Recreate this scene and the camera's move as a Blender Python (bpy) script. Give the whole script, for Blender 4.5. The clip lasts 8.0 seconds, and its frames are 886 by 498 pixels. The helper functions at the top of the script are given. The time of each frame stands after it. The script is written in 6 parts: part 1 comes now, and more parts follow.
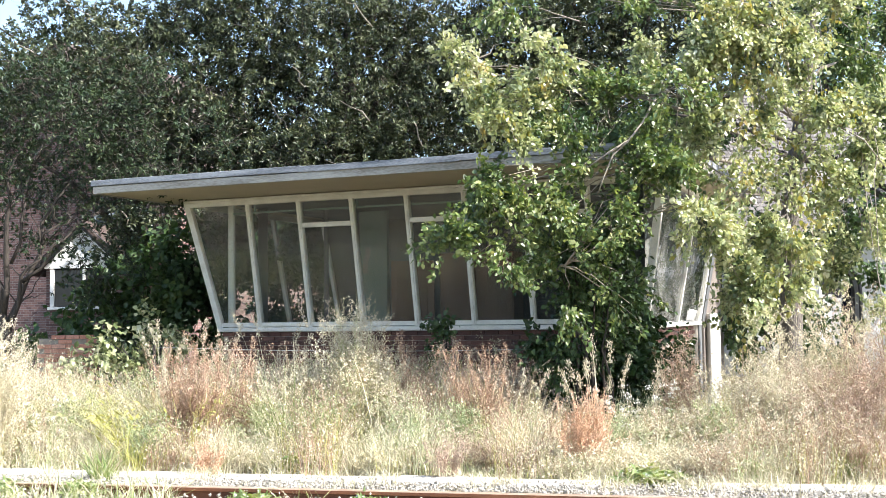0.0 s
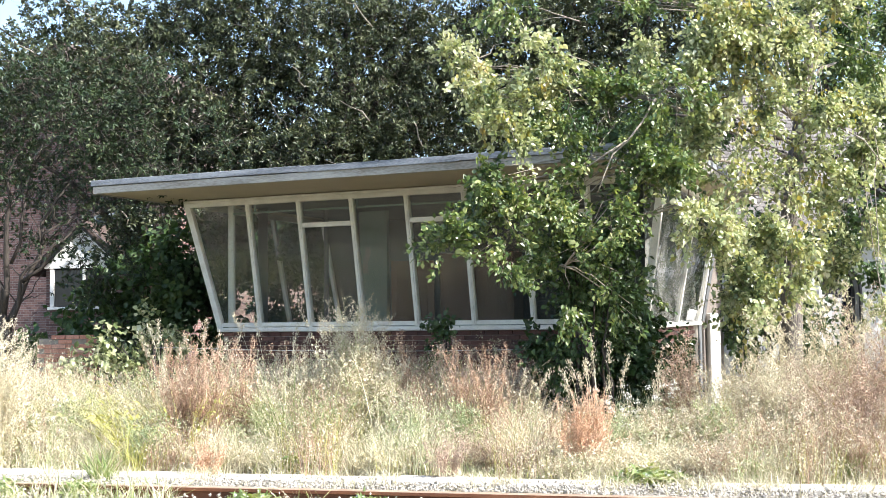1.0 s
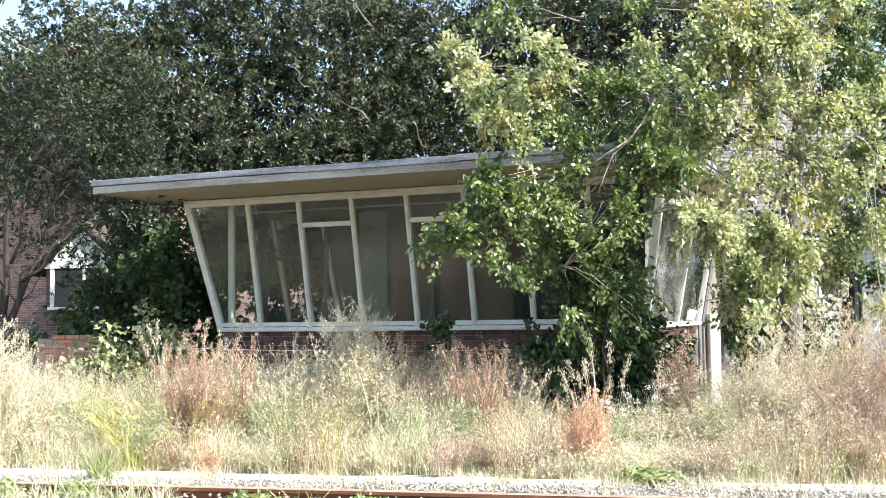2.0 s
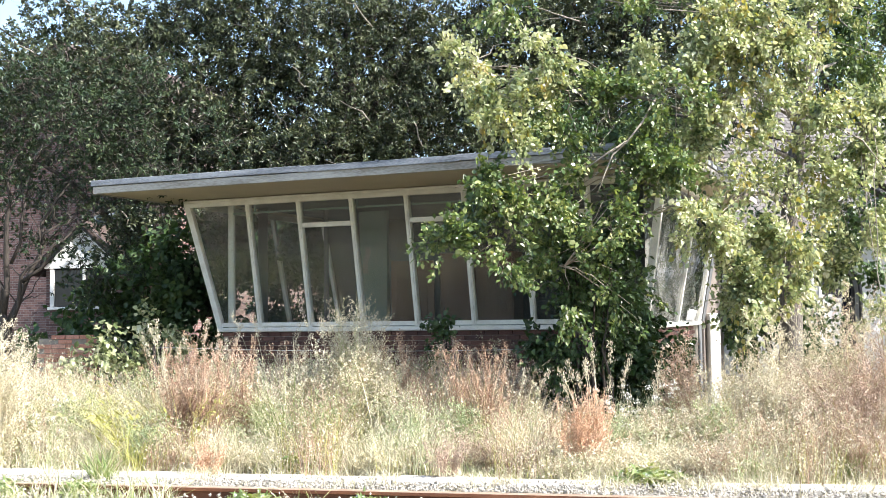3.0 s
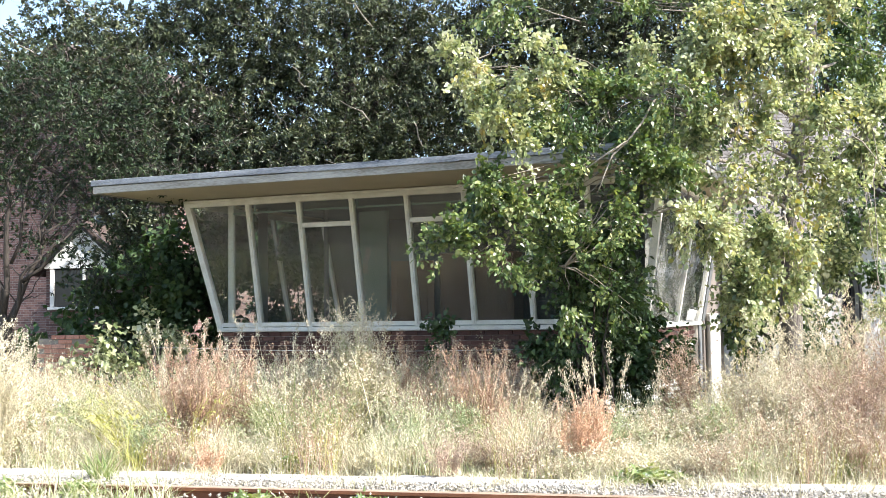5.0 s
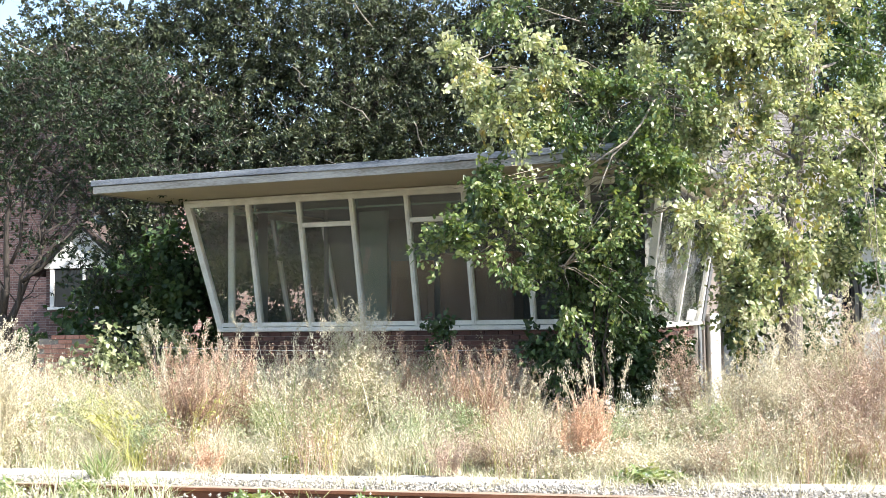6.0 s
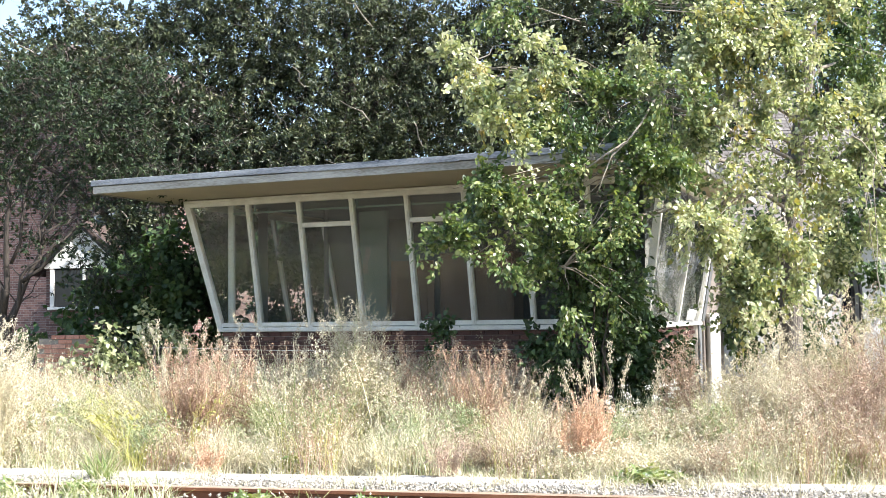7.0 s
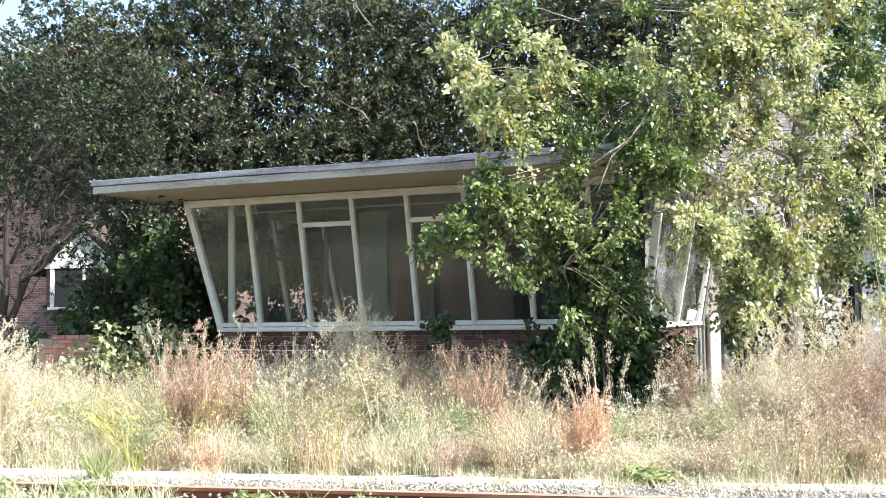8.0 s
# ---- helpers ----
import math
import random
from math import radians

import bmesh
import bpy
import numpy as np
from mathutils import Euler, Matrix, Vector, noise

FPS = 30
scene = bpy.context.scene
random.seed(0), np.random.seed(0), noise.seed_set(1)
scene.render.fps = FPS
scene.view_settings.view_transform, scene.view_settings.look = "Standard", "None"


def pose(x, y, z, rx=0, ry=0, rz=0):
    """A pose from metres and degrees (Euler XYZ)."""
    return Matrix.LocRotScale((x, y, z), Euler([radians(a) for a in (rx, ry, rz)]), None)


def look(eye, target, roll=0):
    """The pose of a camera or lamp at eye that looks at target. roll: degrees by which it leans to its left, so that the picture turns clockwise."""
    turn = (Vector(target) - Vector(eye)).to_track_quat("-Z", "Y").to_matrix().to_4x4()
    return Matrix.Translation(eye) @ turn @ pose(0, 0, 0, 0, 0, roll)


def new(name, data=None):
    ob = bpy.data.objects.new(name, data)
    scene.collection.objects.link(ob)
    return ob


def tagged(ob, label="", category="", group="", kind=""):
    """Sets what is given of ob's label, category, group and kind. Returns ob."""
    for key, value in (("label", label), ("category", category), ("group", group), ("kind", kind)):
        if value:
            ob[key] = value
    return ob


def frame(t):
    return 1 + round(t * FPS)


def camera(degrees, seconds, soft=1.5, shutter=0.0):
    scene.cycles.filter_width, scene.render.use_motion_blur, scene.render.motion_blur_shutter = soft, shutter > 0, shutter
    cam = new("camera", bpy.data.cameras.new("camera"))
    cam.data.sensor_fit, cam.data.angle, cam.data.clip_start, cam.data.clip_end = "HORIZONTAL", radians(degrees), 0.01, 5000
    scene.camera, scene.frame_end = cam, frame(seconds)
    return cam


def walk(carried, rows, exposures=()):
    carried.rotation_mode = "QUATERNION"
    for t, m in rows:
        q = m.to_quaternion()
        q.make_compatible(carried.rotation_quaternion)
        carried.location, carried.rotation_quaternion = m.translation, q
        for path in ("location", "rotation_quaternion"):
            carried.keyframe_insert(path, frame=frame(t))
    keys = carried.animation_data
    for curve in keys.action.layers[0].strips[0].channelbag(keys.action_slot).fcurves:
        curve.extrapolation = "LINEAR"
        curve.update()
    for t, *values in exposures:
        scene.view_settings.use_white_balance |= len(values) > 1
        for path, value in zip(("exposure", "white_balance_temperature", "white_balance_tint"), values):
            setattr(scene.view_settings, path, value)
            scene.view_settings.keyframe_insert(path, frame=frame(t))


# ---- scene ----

# The camera stands still on the far side of the track, at eye height.
cam = camera(42.84, 8.0, soft=0.85)
EYE = (0.0, 0.0, 1.65)
AIM = (0.0, 10.0, 1.65 + 10.0 * math.tan(radians(3.393)))
walk(cam, [(0.0, look(EYE, AIM, -0.757)), (8.0, look(EYE, AIM, -0.757))], [(0.0, 1.48), (8.0, 1.48)])

# ---- light: one sun from the right, clear sky ----
SUN_EL, SUN_AZ = radians(41), radians(119)      # azimuth from +y towards +x
sun_way = Vector((math.sin(SUN_AZ) * math.cos(SUN_EL), math.cos(SUN_AZ) * math.cos(SUN_EL), math.sin(SUN_EL)))
world = bpy.data.worlds.new("sky")
scene.world = world
world.use_nodes = True
wn = world.node_tree.nodes
sky = wn.new("ShaderNodeTexSky")
sky.sky_type = "NISHITA"
sky.sun_disc = False
sky.sun_elevation, sky.sun_rotation = SUN_EL, SUN_AZ
wn["Background"].inputs[1].default_value = 0.14
world.node_tree.links.new(sky.outputs[0], wn["Background"].inputs[0])
sun = new("sun", bpy.data.lights.new("sun", "SUN"))
sun.data.energy, sun.data.angle, sun.data.color = 5.0, radians(0.53), (1.0, 0.96, 0.90)
sun.matrix_world = look(sun_way * 60, (0, 0, 0))


# ---- materials ----
def mat(name):
    m = bpy.data.materials.new(name)
    m.use_nodes = True
    return m, m.node_tree.nodes, m.node_tree.links, m.node_tree.nodes["Principled BSDF"]


def ramp(nodes, stops):
    r = nodes.new("ShaderNodeValToRGB")
    e = r.color_ramp.elements
    while len(e) < len(stops):
        e.new(0.5)
    for k, (p, c) in enumerate(stops):
        e[k].position, e[k].color = p, (*c, 1)
    return r


def surface(name, c1, c2, scale, rough=0.8, metal=0.0, bump=0.3, fine=60.0, spots=None, stretch=(1, 1, 1), bump_dist=0.01):
    """Two-scale mottled surface in object space, with fine relief and an optional third stain colour."""
    m, n, l, p = mat(name)
    tc = n.new("ShaderNodeTexCoord")
    mp = n.new("ShaderNodeMapping")
    mp.inputs["Scale"].default_value = stretch
    l.new(tc.outputs["Object"], mp.inputs[0])
    a, b = n.new("ShaderNodeTexNoise"), n.new("ShaderNodeTexNoise")
    a.inputs["Scale"].default_value, a.inputs["Detail"].default_value = scale, 6
    b.inputs["Scale"].default_value, b.inputs["Detail"].default_value = fine, 5
    for t in (a, b):
        l.new(mp.outputs[0], t.inputs[0])
    mix = n.new("ShaderNodeMath")
    mix.operation = "MULTIPLY_ADD"
    mix.inputs[1].default_value = 0.45
    half = n.new("ShaderNodeMath")
    half.operation = "MULTIPLY"
    half.inputs[1].default_value = 0.55
    l.new(a.outputs[0], half.inputs[0])
    l.new(b.outputs[0], mix.inputs[0])
    l.new(half.outputs[0], mix.inputs[2])
    stops = [(0.36, c1), (0.62, c2)] + ([(0.72, spots)] if spots else [])
    r = ramp(n, stops)
    l.new(mix.outputs[0], r.inputs[0])
    l.new(r.outputs[0], p.inputs["Base Color"])
    p.inputs["Roughness"].default_value, p.inputs["Metallic"].default_value = rough, metal
    bp = n.new("ShaderNodeBump")
    bp.inputs["Strength"].default_value, bp.inputs["Distance"].default_value = bump, bump_dist
    l.new(b.outputs[0], bp.inputs["Height"])
    l.new(bp.outputs[0], p.inputs["Normal"])
    return m


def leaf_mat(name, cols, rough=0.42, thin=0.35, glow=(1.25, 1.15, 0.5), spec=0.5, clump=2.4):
    """Leaves and stalks: tone differs from piece to piece, and sprays are coloured as if sunlit or shaded; light partly
    passes through.
    """
    m, n, l, p = mat(name)
    g = n.new("ShaderNodeNewGeometry")
    k = len(cols)
    r = ramp(n, [(i / max(1, k - 1), c) for i, c in enumerate(cols)])
    # Clump noise puts sunlit and shaded clusters into the colour.
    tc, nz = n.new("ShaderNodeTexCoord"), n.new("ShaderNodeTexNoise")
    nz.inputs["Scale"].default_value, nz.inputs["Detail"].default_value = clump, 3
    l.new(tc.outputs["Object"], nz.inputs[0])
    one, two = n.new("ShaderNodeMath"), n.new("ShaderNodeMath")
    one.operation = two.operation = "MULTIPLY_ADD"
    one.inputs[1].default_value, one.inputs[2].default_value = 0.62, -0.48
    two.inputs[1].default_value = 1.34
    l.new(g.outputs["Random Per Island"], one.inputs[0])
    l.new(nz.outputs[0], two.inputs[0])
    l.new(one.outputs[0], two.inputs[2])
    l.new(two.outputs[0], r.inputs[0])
    l.new(r.outputs[0], p.inputs["Base Color"])
    p.inputs["Roughness"].default_value = rough
    p.inputs["Specular IOR Level"].default_value = spec
    t = n.new("ShaderNodeBsdfTranslucent")
    tint = n.new("ShaderNodeMix")
    tint.data_type, tint.blend_type = "RGBA", "MULTIPLY"
    tint.inputs[0].default_value = 1.0
    l.new(r.outputs[0], tint.inputs[6])
    tint.inputs[7].default_value = (*glow, 1)
    l.new(tint.outputs[2], t.inputs[0])
    mx = n.new("ShaderNodeMixShader")
    mx.inputs[0].default_value = thin
    l.new(p.outputs[0], mx.inputs[1])
    l.new(t.outputs[0], mx.inputs[2])
    l.new(mx.outputs[0], n["Material Output"].inputs[0])
    return m


def brick_mat(name, c1, c2, mortar, scale=1.0):
    """Brickwork at true size on walls that stay far off."""
    m, n, l, p = mat(name)
    tc = n.new("ShaderNodeTexCoord")
    sep, comb = n.new("ShaderNodeSeparateXYZ"), n.new("ShaderNodeCombineXYZ")
    l.new(tc.outputs["Object"], sep.inputs[0])
    add = n.new("ShaderNodeMath")
    l.new(sep.outputs[0], add.inputs[0])
    l.new(sep.outputs[1], add.inputs[1])
    l.new(add.outputs[0], comb.inputs[0])
    l.new(sep.outputs[2], comb.inputs[1])
    b = n.new("ShaderNodeTexBrick")
    b.inputs["Scale"].default_value = 1.0
    b.inputs["Brick Width"].default_value, b.inputs["Row Height"].default_value = 0.225, 0.075
    b.inputs["Mortar Size"].default_value = 0.006
    b.inputs["Color1"].default_value, b.inputs["Color2"].default_value = (*c1, 1), (*c2, 1)
    b.inputs["Mortar"].default_value = (*mortar, 1)
    l.new(comb.outputs[0], b.inputs[0])
    nz = n.new("ShaderNodeTexNoise")
    nz.inputs["Scale"].default_value = 1.3
    l.new(tc.outputs["Object"], nz.inputs[0])
    mx = n.new("ShaderNodeMix")
    mx.data_type, mx.blend_type = "RGBA", "MULTIPLY"
    mx.inputs[0].default_value = 0.5
    l.new(b.outputs[0], mx.inputs[6])
    l.new(nz.outputs[0], mx.inputs[7])
    hs = n.new("ShaderNodeBrightContrast")
    hs.inputs[1].default_value = 0.02
    l.new(mx.outputs[2], hs.inputs[0])
    l.new(hs.outputs[0], p.inputs["Base Color"])
    bp = n.new("ShaderNodeBump")
    bp.inputs["Strength"].default_value, bp.inputs["Distance"].default_value = 0.6, 0.008
    bp.invert = True
    l.new(b.outputs["Fac"], bp.inputs["Height"])
    l.new(bp.outputs[0], p.inputs["Normal"])
    p.inputs["Roughness"].default_value = 0.9
    return m


def piece_mat(name, cols, rough=0.9, fine=40.0, bump=0.4):
    """Loose pieces (bricks, tiles, lids): tone differs from piece to piece."""
    m, n, l, p = mat(name)
    oi = n.new("ShaderNodeObjectInfo")
    r = ramp(n, [(i / (len(cols) - 1), c) for i, c in enumerate(cols)])
    l.new(oi.outputs["Random"], r.inputs[0])
    tc, nz = n.new("ShaderNodeTexCoord"), n.new("ShaderNodeTexNoise")
    nz.inputs["Scale"].default_value, nz.inputs["Detail"].default_value = fine, 5
    l.new(tc.outputs["Object"], nz.inputs[0])
    mx = n.new("ShaderNodeMix")
    mx.data_type, mx.blend_type = "RGBA", "OVERLAY"
    mx.inputs[0].default_value = 0.6
    l.new(r.outputs[0], mx.inputs[6])
    l.new(nz.outputs[0], mx.inputs[7])
    l.new(mx.outputs[2], p.inputs["Base Color"])
    bp = n.new("ShaderNodeBump")
    bp.inputs["Strength"].default_value, bp.inputs["Distance"].default_value = bump, 0.005
    l.new(nz.outputs[0], bp.inputs["Height"])
    l.new(bp.outputs[0], p.inputs["Normal"])
    p.inputs["Roughness"].default_value = rough
    return m


def glass_mat(name, tint=(0.93, 0.95, 0.94), dust=0.035):
    """Old window glass: clear, mirror-like at a slant, with a thin film of dust."""
    m, n, l, p = mat(name)
    n.remove(p)
    tr, gl, df = n.new("ShaderNodeBsdfTransparent"), n.new("ShaderNodeBsdfGlossy"), n.new("ShaderNodeBsdfDiffuse")
    tr.inputs[0].default_value = (*tint, 1)
    gl.inputs["Roughness"].default_value = 0.015
    df.inputs[0].default_value = (0.5, 0.5, 0.47, 1)
    face, power, fr = n.new("ShaderNodeLayerWeight"), n.new("ShaderNodeMath"), n.new("ShaderNodeMath")
    face.inputs["Blend"].default_value = 0.5
    power.operation, fr.operation = "POWER", "MULTIPLY_ADD"
    power.inputs[1].default_value = 5.0
    fr.inputs[1].default_value, fr.inputs[2].default_value = 0.96, 0.036
    l.new(face.outputs["Facing"], power.inputs[0])
    l.new(power.outputs[0], fr.inputs[0])
    tc, nz = n.new("ShaderNodeTexCoord"), n.new("ShaderNodeTexNoise")
    nz.inputs["Scale"].default_value, nz.inputs["Detail"].default_value = 3.0, 8
    mp = n.new("ShaderNodeMapping")
    mp.inputs["Scale"].default_value = (2.2, 1.0, 0.5)
    l.new(tc.outputs["Object"], mp.inputs[0])
    l.new(mp.outputs[0], nz.inputs[0])
    bp = n.new("ShaderNodeBump")
    bp.inputs["Strength"].default_value, bp.inputs["Distance"].default_value = 0.5, 0.02
    nz2 = n.new("ShaderNodeTexNoise")
    nz2.inputs["Scale"].default_value = 1.9
    l.new(tc.outputs["Object"], nz2.inputs[0])
    l.new(nz2.outputs[0], bp.inputs["Height"])
    l.new(bp.outputs[0], gl.inputs["Normal"])
    dm = n.new("ShaderNodeMath")
    dm.operation = "MULTIPLY"
    dm.inputs[1].default_value = dust * 2
    l.new(nz.outputs[0], dm.inputs[0])
    m1, m2 = n.new("ShaderNodeMixShader"), n.new("ShaderNodeMixShader")
    l.new(dm.outputs[0], m1.inputs[0])
    l.new(tr.outputs[0], m1.inputs[1])
    l.new(df.outputs[0], m1.inputs[2])
    l.new(fr.outputs[0], m2.inputs[0])
    l.new(m1.outputs[0], m2.inputs[1])
    l.new(gl.outputs[0], m2.inputs[2])
    l.new(m2.outputs[0], n["Material Output"].inputs[0])
    return m


M_GROUND = surface("dry_ground", (0.07, 0.06, 0.04), (0.20, 0.17, 0.11), 0.9, 0.95, 0, 0.8, 30, (0.09, 0.12, 0.05), bump_dist=0.04)
M_STONES = leaf_mat("ballast_pieces", [(0.22, 0.20, 0.17), (0.38, 0.35, 0.30), (0.52, 0.48, 0.43)], 0.9, 0.0)
M_CONCRETE = piece_mat("weathered_concrete", [(0.40, 0.38, 0.34), (0.55, 0.52, 0.47)], 0.9, 25)
M_SLEEPER = surface("weathered_sleeper", (0.09, 0.075, 0.06), (0.2, 0.17, 0.14), 3, 0.9, 0, 0.6, 40, stretch=(6, 0.8, 6))
M_RUST = surface("rusty_steel", (0.10, 0.035, 0.018), (0.21, 0.085, 0.04), 4, 0.75, 0.2, 0.5, 90, (0.28, 0.13, 0.06))
M_RAILTOP = surface("rolled_rail_top", (0.34, 0.22, 0.15), (0.5, 0.38, 0.28), 5, 0.5, 0.4, 0.2, 120)
M_FRAME = surface("flaking_white_paint", (0.60, 0.58, 0.53), (0.82, 0.80, 0.75), 5, 0.6, 0, 0.5, 80, (0.44, 0.40, 0.34))
M_TAN = surface("tan_soffit_paint", (0.45, 0.385, 0.275), (0.55, 0.475, 0.35), 1.2, 0.7, 0, 0.15, 40)
M_ZINC = surface("weathered_metal_trim", (0.10, 0.108, 0.125), (0.36, 0.375, 0.40), 3.5, 0.55, 0.2, 0.2, 50, (0.30, 0.30, 0.31), stretch=(0.4, 1, 3))
M_FASCIA = surface("stained_fascia_board", (0.20, 0.18, 0.15), (0.46, 0.44, 0.40), 2.6, 0.75, 0, 0.3, 28, (0.30, 0.23, 0.16), stretch=(0.5, 1, 3))
M_FELT = surface("roof_felt", (0.12, 0.12, 0.12), (0.22, 0.21, 0.2), 3, 0.9)
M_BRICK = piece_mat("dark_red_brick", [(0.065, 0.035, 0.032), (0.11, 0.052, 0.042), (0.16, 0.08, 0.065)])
M_MORTAR = surface("sandy_mortar", (0.20, 0.17, 0.14), (0.30, 0.27, 0.23), 8)
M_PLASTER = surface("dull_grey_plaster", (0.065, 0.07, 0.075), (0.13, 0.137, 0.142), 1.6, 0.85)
M_PINKWALL = surface("rough_render", (0.13, 0.11, 0.10), (0.20, 0.17, 0.15), 2.5, 0.9, 0, 0.3, 60)
M_FLOOR = surface("old_lino", (0.11, 0.08, 0.06), (0.18, 0.14, 0.10), 3, 0.6)
M_BROWN = surface("brown_door_wood", (0.10, 0.044, 0.028), (0.17, 0.08, 0.05), 2, 0.5, 0, 0.2, 30, stretch=(8, 8, 0.8))
M_TEAL = surface("teal_grey_panel", (0.13, 0.19, 0.175), (0.20, 0.26, 0.24), 2, 0.6)
M_CURTAIN = leaf_mat("dingy_grey_cloth", [(0.22, 0.215, 0.205), (0.29, 0.28, 0.265)], 0.9, 0.25, (1, 1, 1))
M_GLASS = glass_mat("old_window_glass", dust=0.022)
M_DUSTYGLASS = glass_mat("dusty_window_glass", (0.9, 0.91, 0.9), 0.07)
M_WHITE = surface("white_gloss_paint", (0.72, 0.71, 0.68), (0.82, 0.81, 0.79), 3, 0.45)
M_WHITEWALL = surface("white_render", (0.52, 0.52, 0.515), (0.62, 0.62, 0.61), 1.2, 0.9, 0, 0.3, 50)
M_DARK = surface("dark_stain", (0.03, 0.03, 0.035), (0.06, 0.055, 0.055), 3, 0.6)
M_HOUSEBRICK = brick_mat("red_house_brick", (0.10, 0.042, 0.038), (0.29, 0.15, 0.125), (0.36, 0.32, 0.29))
M_TILES = leaf_mat("grey_roof_tiles", [(0.10, 0.092, 0.09), (0.14, 0.13, 0.125), (0.20, 0.185, 0.18)], 0.85, 0.0)
M_REDTILES = surface("brown_roof_tiles", (0.055, 0.04, 0.036), (0.10, 0.07, 0.06), 4, 0.8)
M_BARK = surface("grey_brown_bark", (0.075, 0.062, 0.054), (0.16, 0.14, 0.125), 3, 0.9, 0, 0.9, 22, (0.24, 0.23, 0.21), stretch=(2.5, 2.5, 0.6), bump_dist=0.03)
M_BARKDARK = surface("dark_bark", (0.025, 0.02, 0.017), (0.065, 0.052, 0.043), 4, 0.9, 0, 0.9, 25, stretch=(2.5, 2.5, 0.6), bump_dist=0.02)
M_TWIG = surface("pale_twig_bark", (0.17, 0.145, 0.12), (0.30, 0.265, 0.22), 6, 0.85)
# Lime stops run from dark to pale, standing for shaded and sunlit leaves.
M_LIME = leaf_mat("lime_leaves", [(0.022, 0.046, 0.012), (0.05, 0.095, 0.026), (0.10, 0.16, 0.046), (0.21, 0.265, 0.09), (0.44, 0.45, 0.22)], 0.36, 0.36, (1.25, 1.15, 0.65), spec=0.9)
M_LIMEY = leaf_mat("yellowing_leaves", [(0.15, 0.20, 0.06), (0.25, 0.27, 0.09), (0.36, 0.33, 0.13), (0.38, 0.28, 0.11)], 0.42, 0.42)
# Brighter copy of the lime leaves, with sunlight and glare in the colour.
M_LEAFLIT = leaf_mat("sunlit_leaf_tones", [(0.05, 0.085, 0.032), (0.165, 0.22, 0.09), (0.35, 0.395, 0.20), (0.56, 0.58, 0.38), (0.75, 0.745, 0.60)], 0.36, 0.44, (1.2, 1.12, 0.8), spec=1.0)
# The lightest stop paints sunlit leaf tips on the evergreens.
M_EVER = leaf_mat("dark_glossy_leaves", [(0.013, 0.022, 0.011), (0.024, 0.038, 0.017), (0.044, 0.06, 0.028), (0.09, 0.108, 0.05), (0.28, 0.295, 0.18)], 0.42, 0.16, spec=0.55)
M_OLIVE = leaf_mat("olive_leaves", [(0.010, 0.021, 0.009), (0.019, 0.037, 0.015), (0.034, 0.058, 0.025), (0.10, 0.125, 0.058)], 0.5, 0.16, spec=0.4)
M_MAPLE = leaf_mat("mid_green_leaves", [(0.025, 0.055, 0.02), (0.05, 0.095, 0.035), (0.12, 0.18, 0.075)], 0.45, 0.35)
M_IVY = leaf_mat("ivy_leaves", [(0.02, 0.045, 0.016), (0.035, 0.07, 0.022), (0.05, 0.085, 0.03)], 0.35, 0.2)
M_CREAM = leaf_mat("bleached_grass", [(0.44, 0.39, 0.25), (0.62, 0.56, 0.41), (0.72, 0.67, 0.52), (0.48, 0.48, 0.28)], 0.6, 0.3, (1, 1, 0.8))
M_GREENGRASS = leaf_mat("green_grass", [(0.12, 0.19, 0.07), (0.22, 0.30, 0.12), (0.36, 0.40, 0.19), (0.52, 0.5, 0.3)], 0.5, 0.35)
M_YELLOWSTEM = leaf_mat("yellow_green_stalks", [(0.28, 0.30, 0.07), (0.42, 0.40, 0.12), (0.5, 0.45, 0.2)], 0.55, 0.3, (1, 1, 0.7))
M_REDDOCK = leaf_mat("red_brown_dock", [(0.21, 0.115, 0.075), (0.36, 0.225, 0.15), (0.49, 0.345, 0.245), (0.60, 0.47, 0.365)], 0.7, 0.2, (1, 1, 1))
M_ORANGE = leaf_mat("rust_orange_dock", [(0.46, 0.27, 0.165), (0.62, 0.42, 0.285), (0.75, 0.585, 0.45)], 0.7, 0.25, (1, 1, 0.95))
M_FLUFF = leaf_mat("cream_seed_fluff", [(0.36, 0.30, 0.20), (0.56, 0.49, 0.36), (0.70, 0.64, 0.51), (0.44, 0.31, 0.23)], 0.8, 0.3, (1, 1, 0.9))
M_PINKFLUFF = leaf_mat("pinkish_seed_heads", [(0.31, 0.21, 0.16), (0.46, 0.35, 0.27), (0.60, 0.50, 0.41)], 0.8, 0.25, (1, 1, 1))

M_SAGE = leaf_mat("grey_green_weed", [(0.20, 0.25, 0.14), (0.35, 0.40, 0.25), (0.52, 0.56, 0.38)], 0.6, 0.3)
M_FLOWER = leaf_mat("white_petals", [(0.7, 0.69, 0.64), (0.8, 0.79, 0.75)], 0.7, 0.3, (1, 1, 1))
M_WIRE = surface("galvanised_wire", (0.4, 0.4, 0.4), (0.55, 0.55, 0.54), 10, 0.5, 0.6)
M_BLUE = surface("dark_blue_car_paint", (0.004, 0.006, 0.024), (0.006, 0.009, 0.034), 1, 0.08, 0.0, 0.0)
M_BLUEGLASS = surface("dark_window", (0.008, 0.01, 0.014), (0.02, 0.022, 0.03), 1, 0.2, 0, 0.0)


